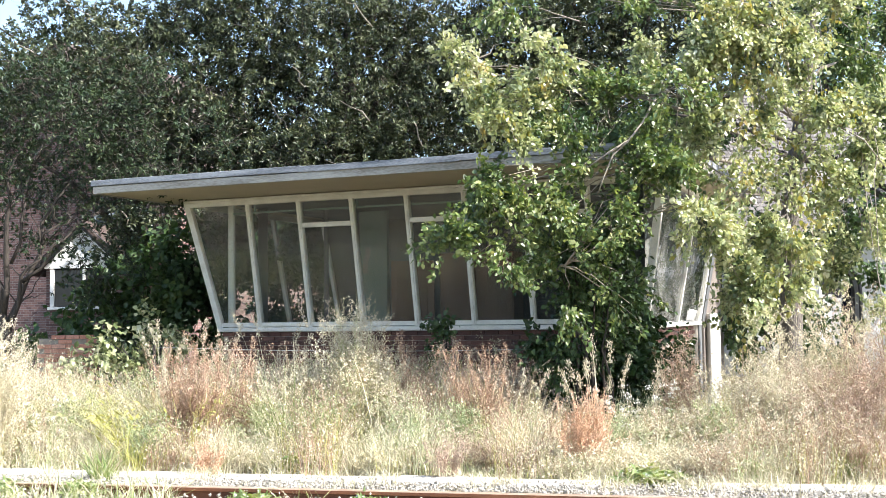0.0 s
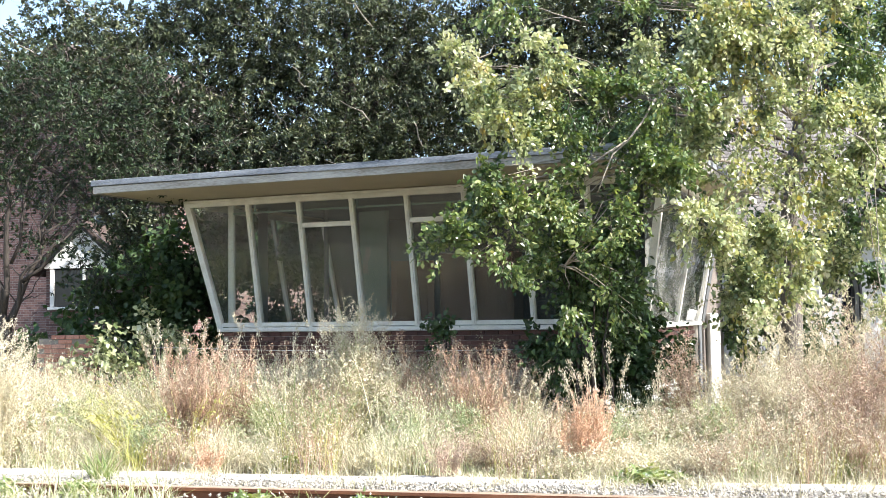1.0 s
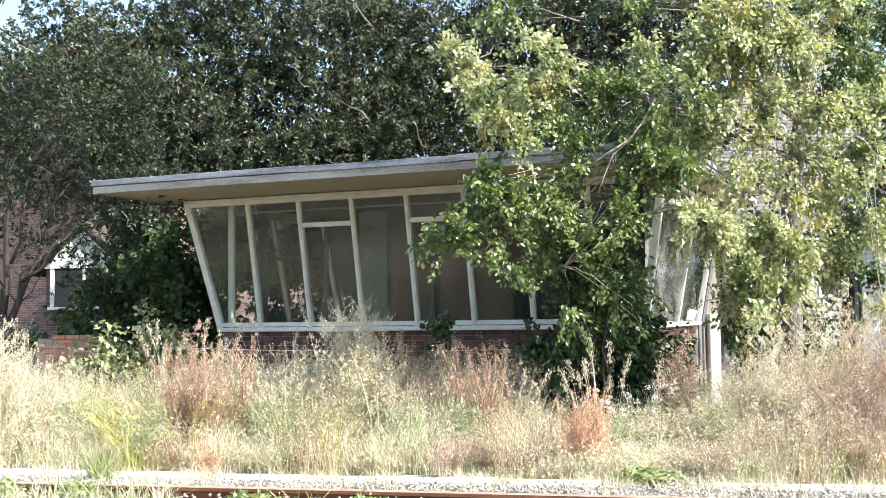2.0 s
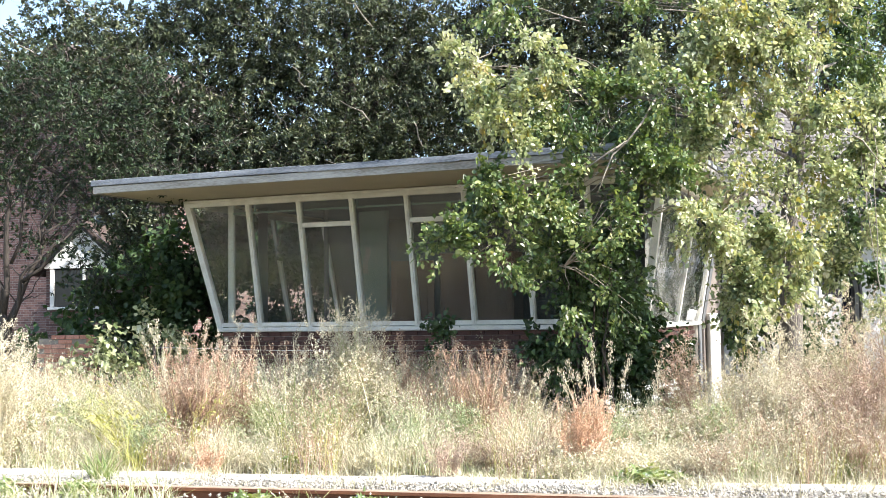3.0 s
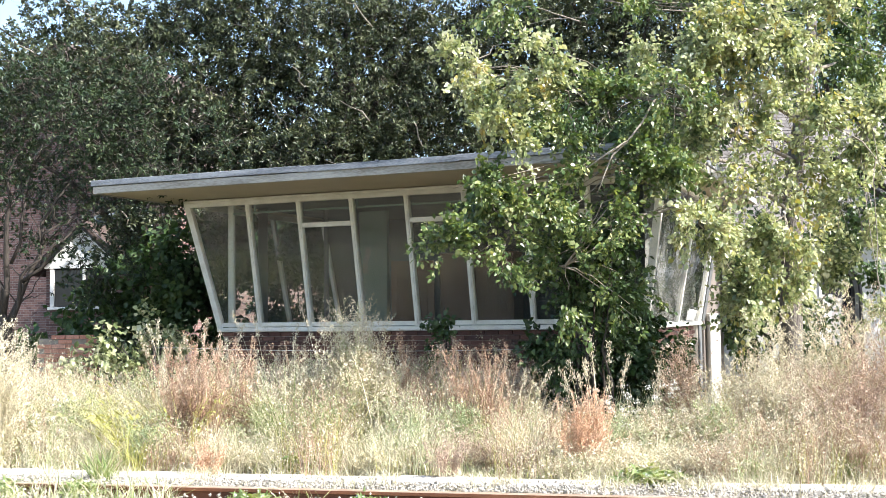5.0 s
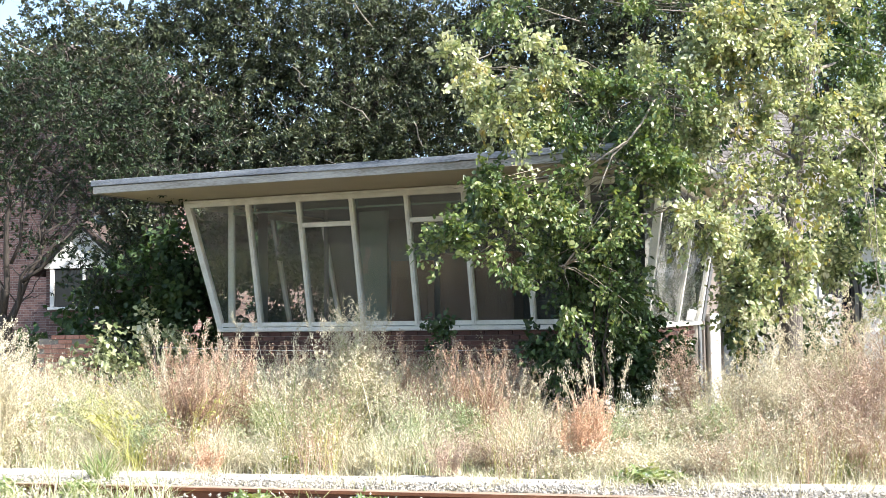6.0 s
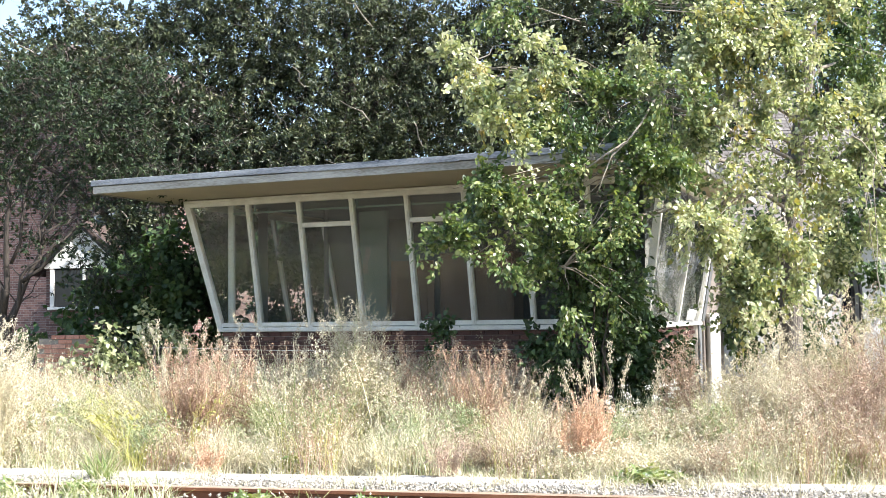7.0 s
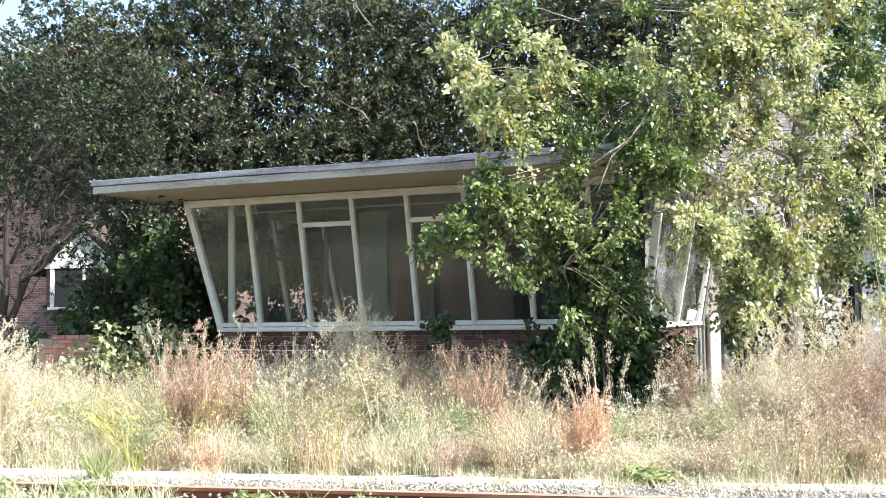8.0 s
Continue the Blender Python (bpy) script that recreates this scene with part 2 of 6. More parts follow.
# ---- builders ----
class Geo:
    """Collects solid pieces into one mesh."""
    def __init__(self):
        self.v, self.f = [], []

    def hexa(self, pts):
        """Eight corners: four round the bottom, four round the top."""
        k = len(self.v)
        self.v += [tuple(p) for p in pts]
        self.f += [(k, k + 3, k + 2, k + 1), (k + 4, k + 5, k + 6, k + 7)]
        self.f += [(k + i, k + (i + 1) % 4, k + 4 + (i + 1) % 4, k + 4 + i) for i in range(4)]
        return self

    def box(self, x0, x1, y0, y1, z0, z1):
        return self.hexa([(x0, y0, z0), (x1, y0, z0), (x1, y1, z0), (x0, y1, z0), (x0, y0, z1), (x1, y0, z1), (x1, y1, z1), (x0, y1, z1)])

    def beam(self, p, q, side, w, d):
        """A bar from p to q, w wide along side and d deep across it."""
        p, q = Vector(p), Vector(q)
        s = Vector(side)
        ax = (q - p).normalized()
        s = (s - ax * s.dot(ax)).normalized() * (w / 2)
        t = ax.cross(s).normalized() * (d / 2)
        return self.hexa([p - s - t, p + s - t, p + s + t, p - s + t, q - s - t, q + s - t, q + s + t, q - s + t])

    def slab(self, quad, thick):
        """A plate on four corners, thickened along its normal."""
        a, b, c, d = [Vector(p) for p in quad]
        n = (b - a).cross(d - a).normalized() * thick
        return self.hexa([a - n, b - n, c - n, d - n, a, b, c, d])

    def tube(self, pts, radii, sides=7):
        """A tapered, bent tube through the points."""
        k = len(self.v)
        pts = [Vector(p) for p in pts]
        for i, p in enumerate(pts):
            ax = (pts[min(i + 1, len(pts) - 1)] - pts[max(i - 1, 0)]).normalized()
            u = ax.orthogonal().normalized() if i == 0 else (u - ax * u.dot(ax)).normalized()
            w = ax.cross(u)
            for j in range(sides):
                a = 2 * math.pi * j / sides
                self.v.append(tuple(p + (u * math.cos(a) + w * math.sin(a)) * radii[i]))
        for i in range(len(pts) - 1):
            for j in range(sides):
                a, b = k + i * sides + j, k + i * sides + (j + 1) % sides
                self.f.append((a, b, b + sides, a + sides))
        self.f.append(tuple(k + j for j in reversed(range(sides))))
        self.f.append(tuple(k + (len(pts) - 1) * sides + j for j in range(sides)))
        return self

    def mesh(self, name, material, bevel=0.0, smooth=False):
        me = bpy.data.meshes.new(name)
        me.from_pydata(self.v, [], self.f)
        bm = bmesh.new()
        bm.from_mesh(me)
        if bevel:
            bmesh.ops.bevel(bm, geom=bm.edges[:], offset=bevel, segments=1, affect="EDGES", clamp_overlap=True)
        bmesh.ops.recalc_face_normals(bm, faces=bm.faces[:])
        for f in bm.faces:
            f.smooth = smooth
        bm.to_mesh(me)
        bm.free()
        me.materials.append(material)
        return me


def part(name, me, parent=None, label=""):
    ob = new(name, me)
    ob.parent = parent
    return tagged(ob, label)


def empty(name, m, label, category, group="", kind=""):
    ob = new(name)
    ob.empty_display_size = 0.1
    ob.matrix_basis = m
    return tagged(ob, label, category, group, kind)


def thing(name, me, m, label, category, group="", kind=""):
    ob = new(name, me)
    ob.matrix_basis = m
    return tagged(ob, label, category, group, kind)


def quick_mesh(name, verts, faces, materials, index=None, smooth=False):
    """A mesh from arrays: vertices (n, 3), faces (m, 3 or 4)."""
    me = bpy.data.meshes.new(name)
    faces = np.asarray(faces, dtype=np.int32)
    m, k = faces.shape
    me.vertices.add(len(verts))
    me.vertices.foreach_set("co", np.asarray(verts, dtype=np.float32).ravel())
    me.loops.add(m * k)
    me.loops.foreach_set("vertex_index", faces.ravel())
    me.polygons.add(m)
    me.polygons.foreach_set("loop_start", np.arange(0, m * k, k, dtype=np.int32))
    for x in materials:
        me.materials.append(x)
    if index is not None:
        me.polygons.foreach_set("material_index", np.asarray(index, dtype=np.int32))
    me.polygons.foreach_set("use_smooth", np.full(m, smooth))
    me.update(calc_edges=True)
    me.validate()
    return me


def unit(a):
    return a / np.maximum(1e-9, np.linalg.norm(a, axis=-1, keepdims=True))


def leaf_arrays(rng, at, way, size, wide=0.62, fold=0.25, droop=0.0, up=0.6, simple=False):
    """Leaves: at (n, 3), way they point (n, 3), length (n). Six corners each, folded along the rib."""
    n = len(at)
    way = unit(way)
    nrm = unit(rng.normal(size=(n, 3)) + np.array([0, 0, up * 2]))
    side = unit(np.cross(way, nrm))
    nrm = np.cross(side, way)
    s = size[:, None]
    w = s * wide * 0.5
    if simple:
        mid = at + way * s * 0.45 + nrm * w * fold
        v = np.stack([at, mid - side * w, at + way * s, mid + side * w], axis=1).reshape(-1, 3)
        return v, np.arange(4 * n).reshape(-1, 4)
    fold = fold * rng.uniform(-0.4, 2.6, n)[:, None]
    w = w * rng.uniform(0.65, 1.15, n)[:, None]
    base, tip = at, at + way * s - np.array([0, 0, 1]) * s * droop
    l1, l2 = at + way * s * 0.3 + side * w + nrm * w * fold, at + way * s * 0.68 + side * w * 0.72 + nrm * w * fold * 0.7
    r1, r2 = at + way * s * 0.3 - side * w + nrm * w * fold, at + way * s * 0.68 - side * w * 0.72 + nrm * w * fold * 0.7
    v = np.stack([base, r1, r2, tip, l2, l1], axis=1).reshape(-1, 3)
    k = np.arange(n)[:, None] * 6
    f = np.concatenate([k + np.array([[0, 1, 2, 3]]), k + np.array([[0, 3, 4, 5]])], axis=1).reshape(-1, 4)
    return v, f


def blade_arrays(rng, at, height, lean, width, segs=3):
    """Grass blades and stalks: tapered strips that bend over by lean (n, 2)."""
    n = len(at)
    t = np.linspace(0, 1, segs + 1)
    ang = rng.uniform(0, math.pi, n)
    side = np.stack([np.cos(ang), np.sin(ang), np.zeros(n)], axis=1)
    rows = []
    for k in t:
        c = at.copy()
        c[:, :2] += lean * (k ** 1.8)[None] if np.ndim(k) else lean * k ** 1.8
        l2 = np.linalg.norm(lean, axis=1) / np.maximum(height, 1e-3)
        c[:, 2] += height * (k - 0.28 * np.minimum(l2, 1.2) * k ** 2.2)
        w = (width * (1 - 0.82 * k))[:, None] * 0.5
        rows += [c - side * w, c + side * w]
    v = np.stack(rows, axis=1).reshape(-1, 3)
    m = 2 * (segs + 1)
    k = np.arange(n)[:, None] * m
    f = np.concatenate([k + np.array([[2 * i, 2 * i + 1, 2 * i + 3, 2 * i + 2]]) for i in range(segs)], axis=1).reshape(-1, 4)
    return v, f


def joined(name, pieces, materials):
    """One mesh from several (verts, faces, material number)."""
    vs, fs, ix, k = [], [], [], 0
    for v, f, i in pieces:
        vs.append(v)
        fs.append(f + k)
        ix.append(np.full(len(f), i))
        k += len(v)
    return quick_mesh(name, np.concatenate(vs), np.concatenate(fs), materials, np.concatenate(ix))


def rise(x, y):
    """The ground's own height."""
    return 0.03 * noise.noise((x * 0.5, y * 0.5, 3.1)) + 0.015 * noise.noise((x * 2.1, y * 2.1, 7.7))


# ---- ground, track, kerb ----
def build_ground():
    n = 60
    xs = np.concatenate([[-900, -120, -45, -22], np.linspace(-13, 13, n), [22, 45, 120, 900]])
    ys = np.concatenate([[-900, -120, -20, -4], np.linspace(4, 30, n), [38, 55, 120, 900]])
    v = [(x, y, rise(x, y) if abs(x) < 14 and 0 < y < 31 else 0.0) for y in ys for x in xs]
    k = len(xs)
    f = [(j * k + i, j * k + i + 1, (j + 1) * k + i + 1, (j + 1) * k + i) for j in range(len(ys) - 1) for i in range(k - 1)]
    ob = new("ground", quick_mesh("ground", v, f, [M_GROUND], smooth=True))
    tagged(ob, "dry weedy ground of earth and bleached grass", "ground", kind="structure")


TRACK = -math.degrees(math.atan(0.23))          # the track's turn on the ground


def build_rail():
    """Flat-bottomed rail: foot, web and head in one rolled section."""
    prof = [(-0.065, 0.0), (0.065, 0.0), (0.065, 0.012), (0.012, 0.028), (0.009, 0.105), (0.034, 0.118), (0.035, 0.148),
            (0.026, 0.156), (-0.026, 0.156), (-0.035, 0.148), (-0.034, 0.118), (-0.009, 0.105), (-0.012, 0.028), (-0.065, 0.012)]
    k = len(prof)
    v = [(x, y, z) for x in (-24.0, 14.0) for y, z in prof]
    f = [(i, (i + 1) % k, k + (i + 1) % k, k + i) for i in range(k)]
    me = bpy.data.meshes.new("rail")
    me.from_pydata(v, [], f + [tuple(reversed(range(k))), tuple(range(k, 2 * k))])
    me.materials.append(M_RUST)
    me.materials.append(M_RAILTOP)
    for i in (6, 7, 8):
        me.polygons[i].material_index = 1
    rail = thing("rail", me, pose(0, 9.91, -0.03, 0, 0, TRACK), "rusty steel rail of a disused railway track", "rail")
    near = new("rail", me)
    near.matrix_basis = pose(0, 9.91, -0.03, 0, 0, TRACK) @ pose(0, -1.505, 0)
    tagged(near, "rusty steel rail of a disused railway track", "rail")
    sl = Geo().box(-0.125, 0.125, -1.95, 0.4, -0.14, -0.004).mesh("sleeper", M_SLEEPER, 0.012)
    for i in range(-12, 13):
        thing("sleeper", sl, pose(0, 9.91, -0.03, 0, 0, TRACK) @ pose(i * 0.65 + 0.2, 0, 0), "weathered timber sleeper bedded in ballast", "sleeper", "track sleepers")
    g = Geo()
    g.box(-0.07, 0.07, -0.11, 0.11, 0.0, 0.02).box(-0.03, 0.03, 0.05, 0.10, 0.02, 0.05).box(-0.03, 0.03, -0.10, -0.05, 0.02, 0.05)
    clip = g.mesh("rail_clip", M_RUST, 0.004)
    for i in range(-12, 13):
        for r in (rail, near):
            part("rail_clip", clip, r).location = (i * 0.65 + 0.2, 0, 0.0)


def build_ballast():
    """Loose pale stones along the rail, each a rough six-cornered lump."""
    rng = np.random.default_rng(5)
    n = 42000
    along = rng.uniform(-18.0, 6.5, n)
    across = np.where(rng.random(n) < 0.7, rng.uniform(0.1, 1.15, n), rng.uniform(-2.4, -0.05, n))
    x, y = along, 9.95 + across - 0.23 * along
    c = np.stack([x, y, rng.uniform(-0.01, 0.05, n) + 0.02], axis=1)
    r = rng.uniform(0.007, 0.02, n)[:, None]
    dirs = np.array([[1, 0, 0], [0, 1, 0], [-1, 0, 0], [0, -1, 0], [0, 0, 1], [0, 0, -1]], float)
    v = (c[:, None, :] + dirs[None] * r[:, None] * rng.uniform(0.55, 1.2, (n, 6, 1)) + rng.normal(size=(n, 6, 3)) * r[:, None] * 0.2).reshape(-1, 3)
    tri = np.array([[0, 1, 4], [1, 2, 4], [2, 3, 4], [3, 0, 4], [1, 0, 5], [2, 1, 5], [3, 2, 5], [0, 3, 5]])
    f = (np.arange(n)[:, None, None] * 6 + tri[None]).reshape(-1, 3)
    tagged(new("track_ballast", quick_mesh("track_ballast", v, f, [M_STONES])), "pale grey crushed stone ballast beside the rail", "ballast", kind="stuff")


def build_kerb():
    """A line of concrete lids, uneven and partly overgrown."""
    kerb = empty("concrete_kerb", pose(0, 11.08, 0, 0, 0, math.degrees(-math.atan(0.22))), "sun-bleached concrete kerb of flat lids along the track", "kerb", kind="structure")
    rng = random.Random(4)
    me = Geo().box(-0.49, 0.49, -0.19, 0.19, -0.02, 0.07).mesh("kerb_lid", M_CONCRETE, 0.012)
    for i in range(-19, 8):
        if i in (2,):
            continue
        ob = part("kerb_lid", me, kerb)
        ob.matrix_basis = pose(i * 1.0 + rng.uniform(-0.01, 0.01), rng.uniform(-0.015, 0.015), rng.uniform(-0.012, 0.006), rng.uniform(-1, 1), rng.uniform(-0.5, 0.5), rng.uniform(-0.6, 0.6))


# ---- the signal cabin ----
CABIN = pose(-3.752, 19.066, 0.0, 0, 0, -22.8)
SILL, HEAD, LEANF, LEANS = 1.51, 3.606, 0.198, 0.185
BAY, FIRST, LONG, DEEP, FLOOR = 0.95, 0.79, 7.21, 4.55, 0.62
SOFFIT, OVER_F, OVER_S = 3.63, 2.10, 0.94


def cant(x, y, z):
    """A point of the leaning window band: sides and front swing out as they rise."""
    k = z - SILL
    return Vector((x + (LEANS * k if x > LONG - 0.01 else -LEANS * k if x < 0.01 else 0), y - (LEANF * k if y < 0.01 else 0), z))


def build_cabin():
    cabin = empty("signal_cabin", CABIN, "abandoned flat-roofed railway cabin with outward-leaning window band", "building")
    # brick plinth: mortar core, bricks are laid on it further down
    plinth = part("plinth_wall", Geo().box(0.03, LONG - 0.03, 0.03, 0.25, -0.1, SILL - 0.085).mesh("plinth_wall", M_MORTAR), cabin, "dark red brick base wall under the windows")
    part("plinth_wall", Geo().box(0.03, 0.25, 0.25, DEEP - 0.25, -0.1, SILL - 0.085).mesh("plinth_wall", M_MORTAR), cabin)
    part("plinth_wall", Geo().box(LONG - 0.25, LONG - 0.03, 0.25, DEEP - 0.25, -0.1, SILL - 0.085).mesh("plinth_wall", M_MORTAR), cabin)
    part("floor", Geo().box(0.25, LONG - 0.25, 0.25, DEEP - 0.25, FLOOR - 0.15, FLOOR).mesh("floor", M_FLOOR), cabin)
    lean = LEANS * (SOFFIT - SILL) + 0.06
    rear = Geo().box(0.0, LONG, DEEP - 0.25, DEEP, -0.1, SILL - 0.01)
    rear.hexa([(-0.06, DEEP - 0.25, SILL - 0.01), (LONG + 0.06, DEEP - 0.25, SILL - 0.01), (LONG + 0.06, DEEP, SILL - 0.01), (-0.06, DEEP, SILL - 0.01),
               (-lean, DEEP - 0.25, SOFFIT - 0.004), (LONG + lean, DEEP - 0.25, SOFFIT - 0.004), (LONG + lean, DEEP, SOFFIT - 0.004), (-lean, DEEP, SOFFIT - 0.004)])
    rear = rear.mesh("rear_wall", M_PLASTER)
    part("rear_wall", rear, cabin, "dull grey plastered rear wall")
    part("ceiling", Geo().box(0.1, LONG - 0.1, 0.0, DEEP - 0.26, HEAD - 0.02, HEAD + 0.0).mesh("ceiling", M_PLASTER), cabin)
    # sill and head timbers
    g = Geo()
    g.box(-0.05, LONG + 0.05, -0.06, 0.16, SILL - 0.08, SILL - 0.01)
    part("sill", g.mesh("sill", M_FRAME, 0.008), cabin, "flaking white painted timber sill")
    for x in (0.0, LONG):
        part("side_sill", Geo().box(x - 0.055, x + 0.06, 0.165, DEEP - 0.26, SILL - 0.08, SILL - 0.01).mesh("side_sill", M_FRAME, 0.008), cabin)
    a, b = cant(0, 0, HEAD - 0.05), cant(LONG, 0, HEAD - 0.05)
    part("head_rail", Geo().beam(a, b, (0, 0, 1), 0.10, 0.09).mesh("head_rail", M_FRAME, 0.006), cabin)
    a, b = cant(0, 0, HEAD - 0.012) + Vector((-0.03, -0.065, 0)), cant(LONG, 0, HEAD - 0.012) + Vector((0.03, -0.065, 0))
    part("head_trim", Geo().beam(a, b, (0, 0, 1), 0.04, 0.03).mesh("head_trim", M_FRAME, 0.004), cabin)
    a, b = cant(0, 0, SILL + 0.035), cant(LONG, 0, SILL + 0.035)
    part("bottom_rail", Geo().beam(a, b, (0, 0, 1), 0.07, 0.08).mesh("bottom_rail", M_FRAME, 0.006), cabin)
    for x in (0.0, LONG):
        a, b = cant(x, 0.05, HEAD - 0.05), cant(x, DEEP - 0.26, HEAD - 0.05)
        part("side_head_rail", Geo().beam(a, b, (0, 0, 1), 0.10, 0.09).mesh("side_head_rail", M_FRAME, 0.006), cabin)
    # mullions
    xs = [0.0] + [FIRST + BAY * i for i in range(7)] + [LONG]
    for i, x in enumerate(xs):
        w = 0.11 if i in (0, len(xs) - 1) else 0.075
        part("corner_post" if w > 0.1 else "mullion", Geo().beam(cant(x, 0, SILL - 0.01), cant(x, 0, HEAD), (1, 0, 0), w, 0.10).mesh("mullion", M_FRAME, 0.006), cabin)
        if 0 < i < len(xs) - 1:
            e = cant(x, 0, SILL + 0.03) - Vector((0, 0.055, 0))
            h = cant(x, 0, HEAD - 0.1) - Vector((0, 0.055, 0))
            part("glazing_bead", Geo().beam(e, h, (1, 0, 0), 0.03, 0.025).mesh("glazing_bead", M_FRAME), cabin)
    for x in (0.0, LONG):
        for y in (DEEP / 2, DEEP - 0.30):
            part("mullion", Geo().beam(cant(x, y, SILL - 0.01), cant(x, y, HEAD), (0, 1, 0), 0.075, 0.08).mesh("mullion", M_FRAME, 0.006), cabin)
    TRANS = HEAD - 0.475
    for i in (2, 4, 6):
        a, b = cant(xs[i], 0, TRANS), cant(xs[i + 1], 0, TRANS)
        a.x += 0.04
        b.x -= 0.04
        part("transom", Geo().beam(a, b, (0, 0, 1), 0.075, 0.085).mesh("transom", M_FRAME, 0.006), cabin)
    # glass
    for i in range(8):
        spans = [(SILL, TRANS), (TRANS, HEAD)] if i in (2, 4, 6) else [(SILL, HEAD)]
        for z0, z1 in spans:
            q = [cant(xs[i], 0, z0), cant(xs[i + 1], 0, z0), cant(xs[i + 1], 0, z1), cant(xs[i], 0, z1)]
            pane = part("pane", Geo().slab(q, 0.005).mesh("pane", M_GLASS), cabin)
            pane.visible_shadow = False
    for x in (0.0, LONG):
        for y0, y1 in ((0.02, DEEP / 2), (DEEP / 2, DEEP - 0.3)):
            q = [cant(x, y0, SILL), cant(x, y1, SILL), cant(x, y1, HEAD), cant(x, y0, HEAD)]
            pane = part("pane", Geo().slab(q, 0.005).mesh("pane", M_DUSTYGLASS if x else M_GLASS), cabin)
            pane.visible_shadow = False
    # roof: soffit board, fascia in two steps, felt deck
    x0, x1, y0, y1 = -OVER_S, LONG + OVER_S, -OVER_F, DEEP + 0.6
    roof = part("roof", Geo().box(x0 + 0.05, x1 - 0.05, y0 + 0.05, y1 - 0.05, SOFFIT + 0.03, SOFFIT + 0.17).mesh("roof", M_FELT), cabin, "flat felt-covered roof with deep eaves")
    part("soffit", Geo().box(x0 + 0.03, x1 - 0.03, y0 + 0.03, y1 - 0.03, SOFFIT, SOFFIT + 0.028).mesh("soffit", M_TAN), roof, "tan painted boarded soffit")
    for b in ((x0, x1, y0 - 0.012, y0 + 0.028), (x0 - 0.012, x0 + 0.028, y0 + 0.03, y1), (x1 - 0.028, x1 + 0.012, y0 + 0.03, y1)):
        part("fascia", Geo().box(*b, SOFFIT - 0.015, SOFFIT + 0.095).mesh("fascia", M_FASCIA, 0.004), roof, "stained off-white fascia board")
    rng = random.Random(2)
    cuts = [x0 - 0.03, 1.05, 2.75, 3.98, 5.2, 6.7, x1 + 0.03]
    for a, b in zip(cuts, cuts[1:]):
        dz = rng.uniform(-0.006, 0.006)
        g = Geo().box(a + 0.003, b - 0.003, y0 - 0.035, y0 + 0.03, SOFFIT + 0.098 + dz, SOFFIT + 0.185 + dz)
        g.box(a + 0.003, b - 0.003, y0 + 0.032, y0 + 0.22, SOFFIT + 0.175 + dz, SOFFIT + 0.19 + dz)
        part("metal_trim", g.mesh("metal_trim", M_ZINC, 0.005), roof, "grey weathered metal roof edging")
        part("trim_joint", Geo().box(b - 0.02, b + 0.02, y0 - 0.039, y0 + 0.03, SOFFIT + 0.094, SOFFIT + 0.192).mesh("trim_joint", M_ZINC, 0.003), roof)
    for x in (x0, x1):
        part("side_trim", Geo().box(x - 0.035, x + 0.035, y0 + 0.03, y1, SOFFIT + 0.098, SOFFIT + 0.185).mesh("side_trim", M_ZINC, 0.005), roof)
    # inside: ceiling beam, partition with door, posts
    part("partition", Geo().box(1.45, 2.0, 2.3, 2.4, FLOOR, HEAD - 0.03).mesh("partition", M_TEAL), cabin, "teal-grey painted inner partition")
    return cabin, plinth


